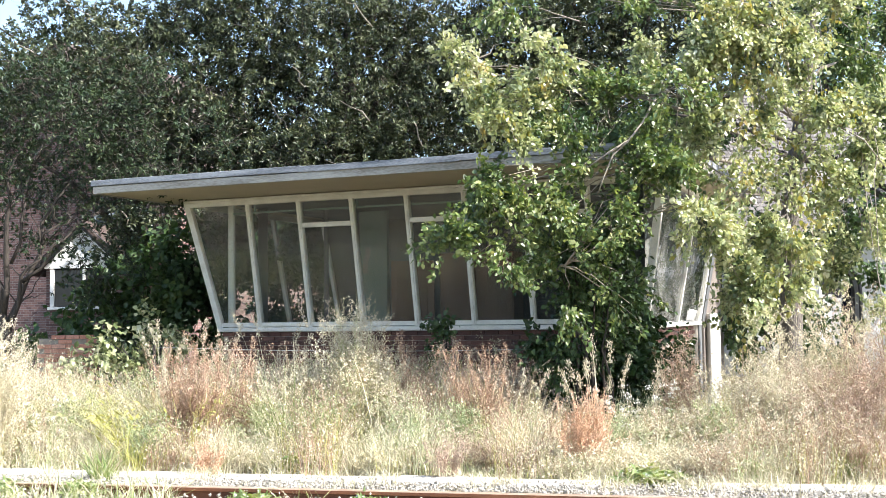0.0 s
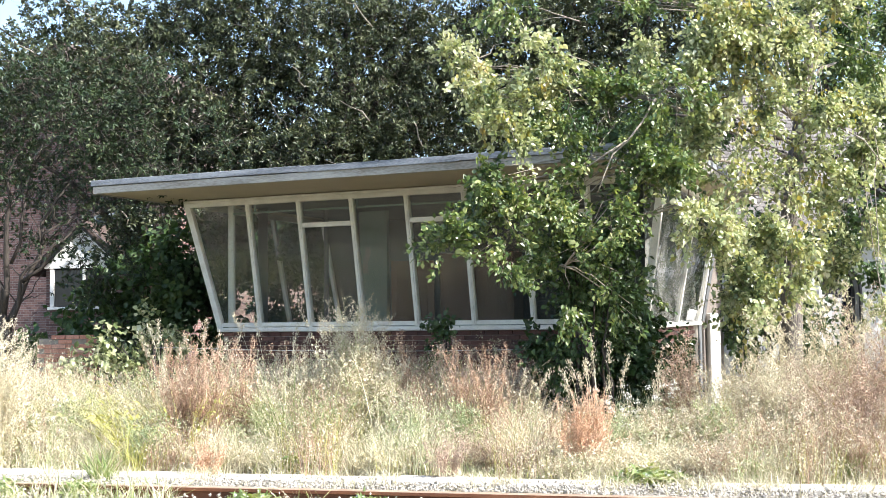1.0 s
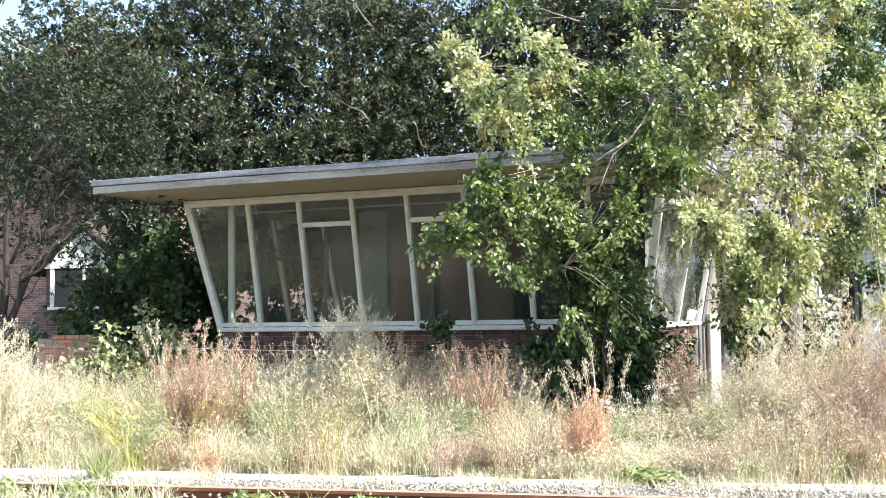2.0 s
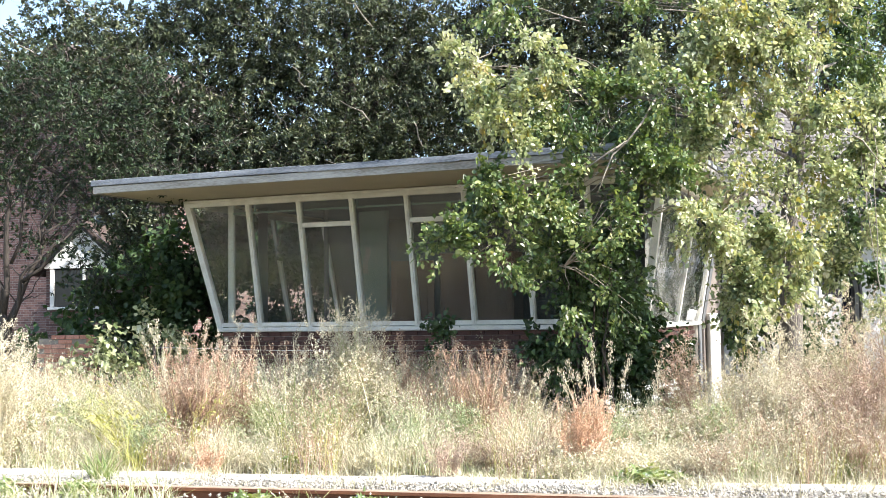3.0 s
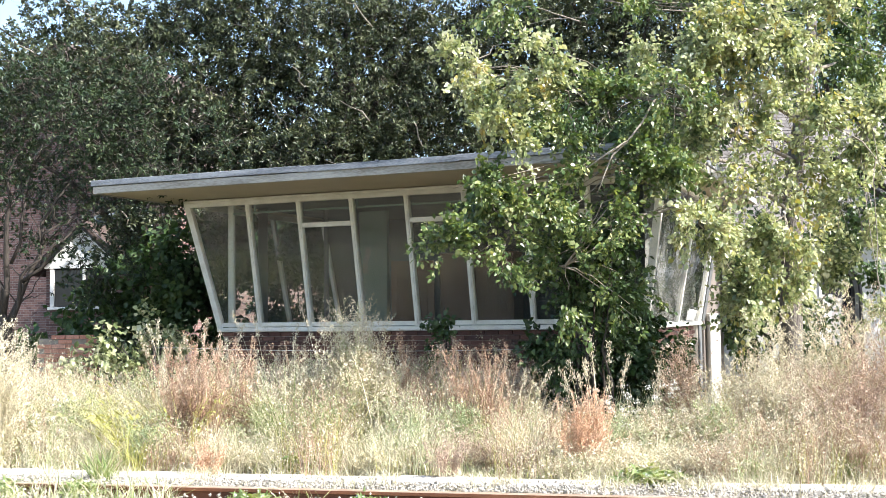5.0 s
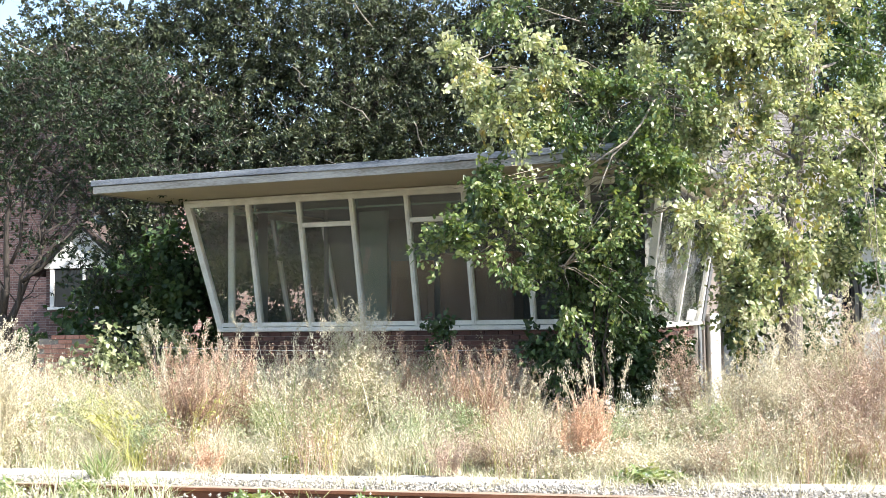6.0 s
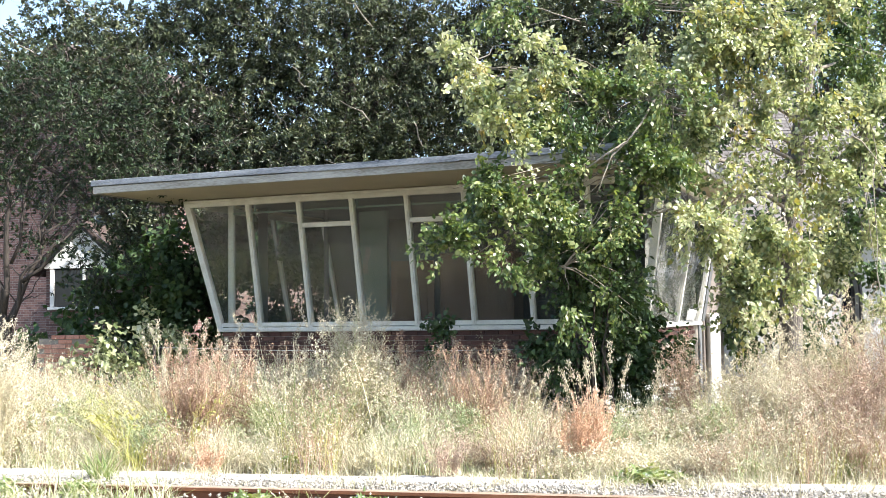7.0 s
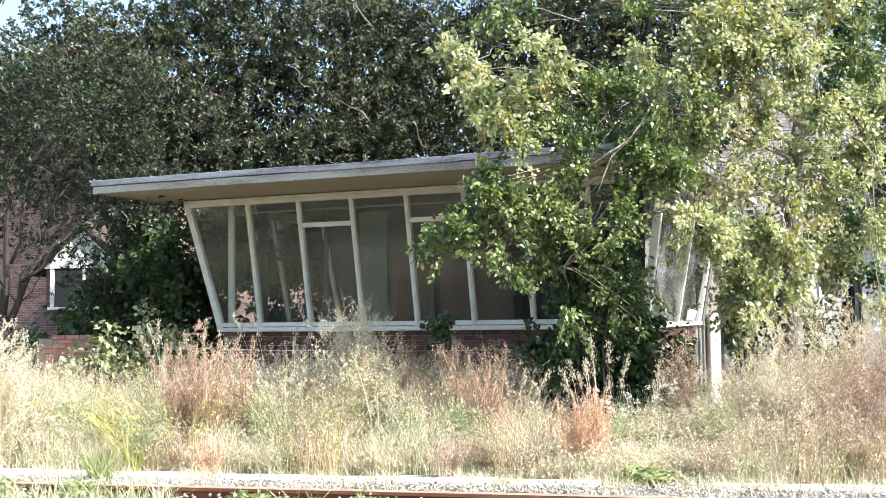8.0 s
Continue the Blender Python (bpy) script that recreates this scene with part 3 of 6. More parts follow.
def build_interior():
    """Loose things left inside the cabin."""
    door = empty("inner_door", CABIN @ pose(2.05, 2.38, FLOOR, 0, 0, 8), "brown wooden door standing ajar inside the cabin", "door")
    part("leaf", Geo().box(0, 0.80, -0.02, 0.02, 0, 2.03).mesh("leaf", M_BROWN, 0.004), door)
    for z0, z1 in ((0.2, 0.9), (1.05, 1.85)):
        part("panel", Geo().box(0.12, 0.68, -0.032, -0.021, z0, z1).mesh("panel", M_BROWN, 0.006), door)
    part("handle", Geo().tube([(0.74, -0.02, 1.0), (0.74, -0.06, 1.0), (0.64, -0.065, 1.0)], [0.009, 0.009, 0.008], 8).mesh("handle", M_WIRE, smooth=True), door, "dull metal handle")
    cup = empty("cupboard", CABIN @ pose(2.95, 2.5, FLOOR), "tall red-brown wooden cupboard against the rear of the cabin", "cupboard")
    part("carcass", Geo().box(0, 1.4, 0, 0.5, 0, 2.15).mesh("carcass", M_BROWN, 0.008), cup)
    for x in (0.02, 0.71):
        d = part("cupboard_door", Geo().box(x, x + 0.67, -0.022, -0.002, 0.08, 2.1).mesh("cupboard_door", M_BROWN, 0.005), cup)
        part("knob", Geo().tube([(x + 0.33, -0.02, 0.9), (x + 0.33, -0.05, 0.9)], [0.012, 0.016], 8).mesh("knob", M_WIRE), d)
    thing("board_post", Geo().box(-0.055, 0.055, -0.03, 0.03, 0, HEAD - 0.02 - SILL).mesh("board_post", M_FRAME, 0.006), CABIN @ pose(0.1, 0.17, SILL - 0.01), "white painted flat timber post in the cabin corner", "post")
    for x, y in ((1.25, 1.4),):
        thing("steel_post", Geo().tube([(0, 0, 0), (0, 0, HEAD - 0.02 - FLOOR)], [0.045, 0.045], 12).mesh("steel_post", M_PLASTER, smooth=True), CABIN @ pose(x, y, FLOOR), "grey painted round steel post inside the cabin", "post", "cabin posts")
    # hanging curtains, pleated
    for x, y, turn, w, nm in ((0.42, 0.5, 20, 0.16, "dingy net curtain hanging in the cabin window"), (LONG - 0.04, 0.25, 90, 3.9, "dingy grey curtain drawn across the side window")):
        rows, cols = 6, 60
        v = [(w * i / cols, 0.03 * math.sin(i * 0.9) * (0.6 + 0.4 * j / rows) + 0.01 * math.sin(i * 0.37 + j), 0.02 + (HEAD - 0.1 - FLOOR - 0.5) * j / rows) for j in range(rows + 1) for i in range(cols + 1)]
        f = [(j * (cols + 1) + i, j * (cols + 1) + i + 1, (j + 1) * (cols + 1) + i + 1, (j + 1) * (cols + 1) + i) for j in range(rows) for i in range(cols)]
        c = thing("curtain", quick_mesh("curtain", v, f, [M_CURTAIN], smooth=True), CABIN @ pose(x, y, FLOOR + 0.5, 0, 0, turn), nm, "curtain")
        so = c.modifiers.new("cloth", "SOLIDIFY")
        so.thickness = 0.003


def build_window_bits():
    """Curtain track behind the front glass, and a strip of paper stuck to a mullion."""
    a, b = Vector((0.35, -0.16, HEAD - 0.21)), Vector((LONG - 0.4, -0.16, HEAD - 0.21))
    tr = empty("curtain_track", CABIN, "pale curtain track hung across the front windows", "curtain track")
    part("track", Geo().beam(a, b, (0, 0, 1), 0.03, 0.02).mesh("track", M_TEAL, 0.003), tr)
    for i in range(4):
        x = 0.76 + i * 1.9
        part("bracket", Geo().box(x, x + 0.02, -0.17, -0.15, HEAD - 0.195, HEAD - 0.02).mesh("bracket", M_TEAL), tr)
    v = [(0.09 * (i % 2) + 0.012 * math.sin(k * 1.3), 0.01 * math.sin(k * 0.9), -0.07 * k) for k in range(7) for i in range(2)]
    f = [(2 * k, 2 * k + 1, 2 * k + 3, 2 * k + 2) for k in range(6)]
    p = thing("paper_strip", quick_mesh("paper_strip", v, f, [M_CURTAIN]), CABIN @ pose(2.79, -0.14, 2.76, 0, 6, 0), "curled white paper strip hanging inside the window", "paper")
    p.modifiers.new("sheet", "SOLIDIFY").thickness = 0.002


def build_desk():
    """A long plain desk under the front windows, with a chair back showing over the sill."""
    d = empty("control_desk", CABIN @ pose(1.6, 0.75, FLOOR), "plain grey control desk under the cabin windows", "desk")
    part("top", Geo().box(0, 4.2, 0, 0.6, 0.86, 0.9).mesh("top", M_TEAL, 0.006), d)
    for x in (0.05, 1.4, 2.8, 4.1):
        part("leg", Geo().box(x, x + 0.05, 0.03, 0.57, 0, 0.86).mesh("leg", M_DARK, 0.004), d)
    part("back_panel", Geo().box(0.1, 4.1, 0.0, 0.02, 0.3, 0.86).mesh("back_panel", M_TEAL), d)
    sh = empty("wall_shelf", CABIN @ pose(4.2, DEEP - 0.55, FLOOR + 1.55), "dark wooden shelf fixed to the cabin's rear wall", "shelf")
    part("board", Geo().box(0, 1.5, 0, 0.28, 0, 0.03).mesh("board", M_BROWN, 0.004), sh)
    for x in (0.1, 1.36):
        part("bracket", Geo().box(x, x + 0.04, 0.0, 0.28, -0.2, -0.002).mesh("bracket", M_DARK, 0.003), sh)


def build_post():
    """White post standing by the cabin's corner."""
    g = Geo().box(-0.1, 0.1, -0.1, 0.1, -0.1, 1.60).hexa([(-0.1, -0.1, 1.60), (0.1, -0.1, 1.60), (0.1, 0.1, 1.60), (-0.1, 0.1, 1.60), (-0.08, -0.08, 1.63), (0.08, -0.08, 1.63), (0.08, 0.08, 1.63), (-0.08, 0.08, 1.63)])
    thing("gate_post", g.mesh("gate_post", M_WHITE, 0.01), pose(4.89, 20.6, 0, 0, 0, 12), "white painted square post beside the cabin corner", "post")
    thing("rear_annexe", Geo().box(0, 2.4, 0, 2.2, -0.1, 3.5).mesh("rear_annexe", M_PINKWALL, 0.01), CABIN @ pose(LONG - 2.36, DEEP + 0.02, 0), "rough rendered annexe behind the cabin", "annexe", kind="structure")


# ---- houses behind ----
def build_brick_house():
    h = empty("brick_house", pose(-15.8, 36.6, 0, 0, 0, -22.8), "red brick house with a steep gable behind the trees", "house")
    w, e, top, d = 8.4, 6.3, 10.4, 9.0
    v = [(0, 0, -0.1), (w, 0, -0.1), (w, 0, e), (w / 2, 0, top), (0, 0, e), (0, d, -0.1), (w, d, -0.1), (w, d, e), (w / 2, d, top), (0, d, e)]
    f = [(0, 1, 2, 3, 4), (9, 8, 7, 6, 5), (1, 6, 7, 2), (5, 0, 4, 9), (5, 6, 1, 0), (2, 7, 8, 3), (3, 8, 9, 4)]
    me = bpy.data.meshes.new("wall")
    me.from_pydata(v, [], f)
    me.materials.append(M_HOUSEBRICK)
    part("wall", me, h, "red brick gable wall")
    g = Geo()
    for s in (-1, 1):
        a, b = (w / 2, top + 0.05), (w / 2 + s * (w / 2 + 0.4), e - 0.35)
        q = [(a[0], -0.35, a[1]), (b[0], -0.35, b[1]), (b[0], d + 0.3, b[1]), (a[0], d + 0.3, a[1])]
        g.slab(q if s > 0 else q[::-1], 0.14)
    part("roof", g.mesh("roof", M_REDTILES), h, "dark tiled pitched roof")
    for x, z in ((5.6, 3.6),):
        win = part("window", Geo().box(x, x + 1.1, -0.03, 0.05, z, z + 1.3).mesh("window", M_WHITE, 0.01), h, "white framed window")
        part("pane", Geo().box(x + 0.08, x + 1.02, -0.045, -0.032, z + 0.08, z + 1.22).mesh("pane", M_BLUEGLASS), win)
        part("sill", Geo().box(x - 0.08, x + 1.18, -0.12, 0.04, z - 0.09, z - 0.01).mesh("sill", M_WHITE, 0.01), win)
    # porch with a white gable
    p = empty("porch", pose(-10.3, 32.2, 0, 0, 0, -4), "white gabled timber porch with dark bargeboards", "porch")
    hw = 1.25
    part("gable", Geo().hexa([(-hw + 0.1, 0, 3.15), (hw - 0.1, 0, 3.15), (hw - 0.1, 0.08, 3.15), (-hw + 0.1, 0.08, 3.15), (-0.03, 0, 4.3), (0.03, 0, 4.3), (0.03, 0.08, 4.3), (-0.03, 0.08, 4.3)]).mesh("gable", M_WHITE), p, "white boarded gable")
    for s in (-1, 1):
        part("bargeboard", Geo().beam((0, -0.1, 4.42), (s * (hw + 0.15), -0.1, 3.05), (0, 1, 0), 0.06, 0.2).mesh("bargeboard", M_DARK, 0.01), p, "dark bargeboard")
        q = [(0, -0.2, 4.52), (s * (hw + 0.3), -0.2, 3.0), (s * (hw + 0.3), 3.6, 3.0), (0, 3.6, 4.52)]
        part("roof_slope", Geo().slab(q if s > 0 else q[::-1], 0.08).mesh("roof_slope", M_REDTILES), p)
        part("side_wall", Geo().box(s * 1.0 - 0.1, s * 1.0 + 0.1, 0.1, 3.6, -0.1, 3.15).mesh("side_wall", M_HOUSEBRICK), p)
    part("front_wall", Geo().box(-0.9, 0.9, 0.12, 0.3, -0.1, 2.05).mesh("front_wall", M_HOUSEBRICK), p)
    win = part("window_frame", Geo().box(-0.95, -0.83, 0.0, 0.12, 2.05, 3.12).box(0.0, 0.08, 0.0, 0.12, 2.05, 3.12).box(0.83, 0.95, 0.0, 0.12, 2.05, 3.12).box(-1.0, 1.0, -0.06, 0.14, 1.97, 2.05).mesh("window_frame", M_WHITE, 0.01), p, "white window frame")
    part("pane", Geo().box(-0.83, 0.83, 0.05, 0.06, 2.06, 3.1).mesh("pane", M_BLUEGLASS), win)


def build_white_house():
    h = empty("white_house", pose(7.6, 28.6, 0, 0, 0, 6), "white rendered house with a grey tiled roof", "house")
    w, d, e, r = 12.0, 8.0, 3.9, 7.9
    ax0, ax1, spring = 1.5, 3.12, 2.15
    rad = (ax1 - ax0) / 2
    for b in ((0, ax0, 0, 0.5, -0.1, e), (ax1, w, 0, 0.5, -0.1, e), (0, 0.3, 0.51, d, -0.1, e), (w - 0.3, w, 0.51, d, -0.1, e)):
        part("wall", Geo().box(*b).mesh("wall", M_WHITEWALL), h, "white rendered wall")
    # wall over the arch, in wedges that follow the curve
    over, seg = Geo(), 14
    bend = [(ax0 + rad - rad * math.cos(math.pi * i / seg), spring + rad * math.sin(math.pi * i / seg)) for i in range(seg + 1)]
    for (xa, za), (xb, zb) in zip(bend, bend[1:]):
        over.hexa([(xa, 0, za), (xb, 0, zb), (xb, 0.5, zb), (xa, 0.5, za), (xa, 0, e), (xb, 0, e), (xb, 0.5, e), (xa, 0.5, e)])
    part("arch_wall", over.mesh("arch_wall", M_WHITEWALL), h)
    rim = [(ax0 + rad - (rad - 0.02) * math.cos(math.pi * i / seg), spring + (rad - 0.02) * math.sin(math.pi * i / seg)) for i in range(seg + 1)]
    for y in (0.03, 0.44):
        pts = [(ax0 + 0.02, y, -0.1)] + [(x, y, z) for x, z in rim] + [(ax1 - 0.02, y, -0.1)]
        part("arch_rim", Geo().tube(pts, [0.055] * len(pts), 6).mesh("arch_rim", M_DARK), h, "dark painted arch edge")
    part("gable", Geo().hexa([(0, 0, e), (0.3, 0, e), (0.3, d, e), (0, d, e), (0, d / 2 - 0.02, r), (0.3, d / 2 - 0.02, r), (0.3, d / 2 + 0.02, r), (0, d / 2 + 0.02, r)]).mesh("gable", M_DARK), h, "dark gable cladding")
    roof = part("roof", Geo().slab([(-0.4, -0.5, e - 0.35), (w + 0.4, -0.5, e - 0.35), (w + 0.4, d / 2, r + 0.15), (-0.4, d / 2, r + 0.15)], 0.12).slab([(w + 0.4, d + 0.5, e - 0.35), (-0.4, d + 0.5, e - 0.35), (-0.4, d / 2, r + 0.15), (w + 0.4, d / 2, r + 0.15)], 0.12).mesh("roof", M_REDTILES), h)
    # courses of plain tiles
    rng = np.random.default_rng(8)
    rows, cols = 40, 70
    a, b = np.array([0, -0.52, e - 0.34]), np.array([0, d / 2, r + 0.16])
    up = (b - a) / np.linalg.norm(b - a)
    nrm = np.array([0, -up[2], up[1]])
    step = np.linalg.norm(b - a) / rows
    vs, fs = [], []
    for i in range(rows):
        for j in range(cols):
            x0 = -0.42 + (w + 0.8) / cols * (j + 0.5 * (i % 2))
            x1 = x0 + (w + 0.8) / cols * 0.93
            lift = 0.02 + rng.uniform(0, 0.01)
            p0, p1 = a + up * step * i, a + up * step * (i + 1.05)
            k = len(vs)
            for x, p, n in ((x0, p0, lift), (x1, p0, lift), (x1, p1, 0.012), (x0, p1, 0.012), (x0, p0, 0.0), (x1, p0, 0.0)):
                q = p + nrm * n
                vs.append((x, q[1], q[2]))
            fs += [(k, k + 1, k + 2, k + 3), (k + 4, k + 5, k + 1, k)]
    t = part("roof_tiles", quick_mesh("roof_tiles", vs, fs, [M_TILES]), roof, "courses of pale grey tiles")
    tagged(t, kind="stuff")


def build_far_house():
    """A pale house beyond the arched passage."""
    h = empty("far_house", pose(12.5, 45.0, 0, 0, 0, 4), "pale rendered house seen through the arched passage", "house")
    part("wall", Geo().box(0, 9, 0, 6, -0.1, 5.4).mesh("wall", M_WHITEWALL), h)
    part("roof", Geo().hexa([(-0.3, -0.4, 5.4), (9.3, -0.4, 5.4), (9.3, 6.4, 5.4), (-0.3, 6.4, 5.4), (-0.3, 2.9, 8.2), (9.3, 2.9, 8.2), (9.3, 3.1, 8.2), (-0.3, 3.1, 8.2)]).mesh("roof", M_REDTILES), h)
    for x, z in ((1.2, 2.2), (2.5, 2.2), (4.6, 2.2)):
        win = part("window", Geo().box(x, x + 0.1, -0.06, -0.004, z, z + 1.15).box(x + 0.8, x + 0.9, -0.06, -0.004, z, z + 1.15).box(x + 0.1, x + 0.8, -0.06, -0.004, z + 1.05, z + 1.15).box(x + 0.1, x + 0.8, -0.06, -0.004, z, z + 0.1).mesh("window", M_WHITE), h, "white framed window")
        part("pane", Geo().box(x + 0.1, x + 0.8, -0.03, -0.004, z + 0.1, z + 1.05).mesh("pane", M_BLUEGLASS), win)


def build_van():
    """Tall dark blue van parked beyond the arched passage."""
    van = empty("parked_van", pose(13.25, 35.0, 0, 0, 0, -14), "dark blue van parked beyond the white house", "van")
    sec = [(-0.92, 0.35), (-0.95, 0.9), (-0.92, 1.55), (-0.84, 2.4), (-0.62, 2.58), (0.62, 2.58), (0.84, 2.4), (0.92, 1.55), (0.95, 0.9), (0.92, 0.35)]
    k = len(sec)
    v = [(x * q, y, z) for y, q in ((0.0, 0.97), (0.1, 1.0), (3.2, 1.0), (4.3, 0.9)) for x, z in sec]
    f = [(r * k + i, r * k + (i + 1) % k, (r + 1) * k + (i + 1) % k, (r + 1) * k + i) for r in range(3) for i in range(k)]
    me = bpy.data.meshes.new("body")
    me.from_pydata(v, [], f + [tuple(reversed(range(k))), tuple(range(3 * k, 4 * k))])
    me.materials.append(M_BLUE)
    part("body", me, van)
    for x0, x1 in ((-0.74, -0.04), (0.04, 0.74)):
        part("rear_window", Geo().box(x0, x1, -0.02, -0.004, 1.65, 2.3).mesh("rear_window", M_BLUEGLASS, 0.004), van, "dark rear window")
    for x in (-0.85, 0.85):
        part("tail_light", Geo().box(x - 0.05, x + 0.05, -0.03, -0.004, 1.0, 1.3).mesh("tail_light", M_REDTILES, 0.006), van)
        for y in (0.8, 3.4):
            part("wheel", Geo().tube([(x - 0.1, y, 0.33), (x + 0.1, y, 0.33)], [0.33, 0.33], 18).mesh("wheel", M_DARK), van)
    part("bumper", Geo().box(-0.9, 0.9, -0.08, -0.006, 0.4, 0.6).mesh("bumper", M_DARK, 0.01), van)


# ---- trees ----
def bough_curve(rng, a, b, sag=0.3, wob=0.12, n=7):
    a, b = np.array(a, float), np.array(b, float)
    t = np.linspace(0, 1, n)[:, None]
    p = a + (b - a) * t
    p[:, 2] += np.sin(t[:, 0] * math.pi) * sag
    p[1:-1] += rng.normal(size=(n - 2, 3)) * wob * 0.5
    return p


def spray(rng, centre, radii, twigs, per, size, reach, down=0.35, out=None, hollow=0.25, whorl=0):
    """Twigs spread through an uneven ellipsoid, each set with leaves along its length.
    Gives leaf places, ways, sizes and the twigs' end points."""
    c, r = np.array(centre, float), np.array(radii, float)
    knots = max(5, twigs // 14)
    kd = unit(rng.normal(size=(knots, 3)))
    kr = rng.uniform(hollow, 1.0, knots) ** 0.5
    pick = rng.integers(0, knots, twigs)
    d = kd[pick] * kr[pick][:, None] + rng.normal(size=(twigs, 3)) * 0.13
    rad = np.ones(twigs)
    bulge = 1 + 0.28 * np.sin(d[:, 0] * 4.1 + c[0] * 3) * np.cos(d[:, 2] * 5.3 + c[1]) + rng.normal(size=twigs) * 0.08
    root = c + d * r * (rad * bulge)[:, None]
    way = unit(d * 0.8 + rng.normal(size=(twigs, 3)) * 0.55 + np.array([0, 0, -down]) + (np.array(out) if out is not None else 0))
    ln = reach * rng.uniform(0.5, 1.3, twigs)
    tip = root + way * ln[:, None]
    tip[:, 2] -= ln * down * 0.5
    t = rng.uniform(0.05, 1.05, (twigs, per))
    at = root[:, None] + (tip - root)[:, None] * t[..., None] + rng.normal(size=(twigs, per, 3)) * size * 0.5
    lw = unit((tip - root)[:, None] * 0.7 + rng.normal(size=(twigs, per, 3)) * ln[:, None, None] * 0.6 + np.array([0, 0, -1]) * down * ln[:, None, None])
    sz = size * rng.uniform(0.6, 1.25, (twigs, per))
    if whorl:                                   # leaves in stars round the twig, one star at its tip
        t = 1.0 - (np.arange(per) // whorl)[None] * (0.9 * whorl / per) * rng.uniform(0.7, 1.1, (twigs, 1)) + rng.normal(size=(twigs, per)) * 0.02
        at = root[:, None] + (tip - root)[:, None] * t[..., None]
        ax = unit(tip - root)[:, None]
        ray = rng.normal(size=(twigs, per, 3))
        ray = unit(ray - ax * np.sum(ray * ax, axis=-1, keepdims=True))
        lw = unit(ax * rng.uniform(0.2, 0.8, (twigs, per, 1)) + ray)
    return at.reshape(-1, 3), lw.reshape(-1, 3), sz.ravel(), root, tip


def twig_arrays(rng, a, b, w):
    """Thin three-sided twigs from a to b."""
    n = len(a)
    ax = unit(b - a)
    u = unit(np.cross(ax, rng.normal(size=(n, 3))))
    q = np.cross(ax, u)
    off = [u, -0.5 * u + 0.87 * q, -0.5 * u - 0.87 * q]
    v = np.stack([a + o * w for o in off] + [b + o * w * 0.4 for o in off], axis=1).reshape(-1, 3)
    k = np.arange(n)[:, None] * 6
    f = np.concatenate([k + np.array([[i, (i + 1) % 3, 3 + (i + 1) % 3, 3 + i]]) for i in range(3)], axis=1).reshape(-1, 4)
    return v, f


def crown_mesh(name, seed, blobs, material, size, per=12, reach=0.5, down=0.3, twig_mat=None, twig_w=0.006, wide=0.62, centre=(0, 0, 0), up=0.6, simple=False, whorl=0):
    """Crown of leaves from several ellipsoids: (x, y, z, rx, ry, rz, twigs)."""
    rng = np.random.default_rng(seed)
    pieces = []
    for x, y, z, rx, ry, rz, tw in blobs:
        at, lw, sz, a, b = spray(rng, (x, y, z), (rx, ry, rz), tw, per, size, reach, down, whorl=whorl)
        o = np.array(centre)
        v, f = leaf_arrays(rng, at - o, lw, sz, wide=wide, up=up, simple=simple)
        pieces.append((v, f, 0))
        v, f = twig_arrays(rng, a - o, b - o, twig_w)
        pieces.append((v, f, 1))
    return joined(name, pieces, [material, twig_mat or M_TWIG])


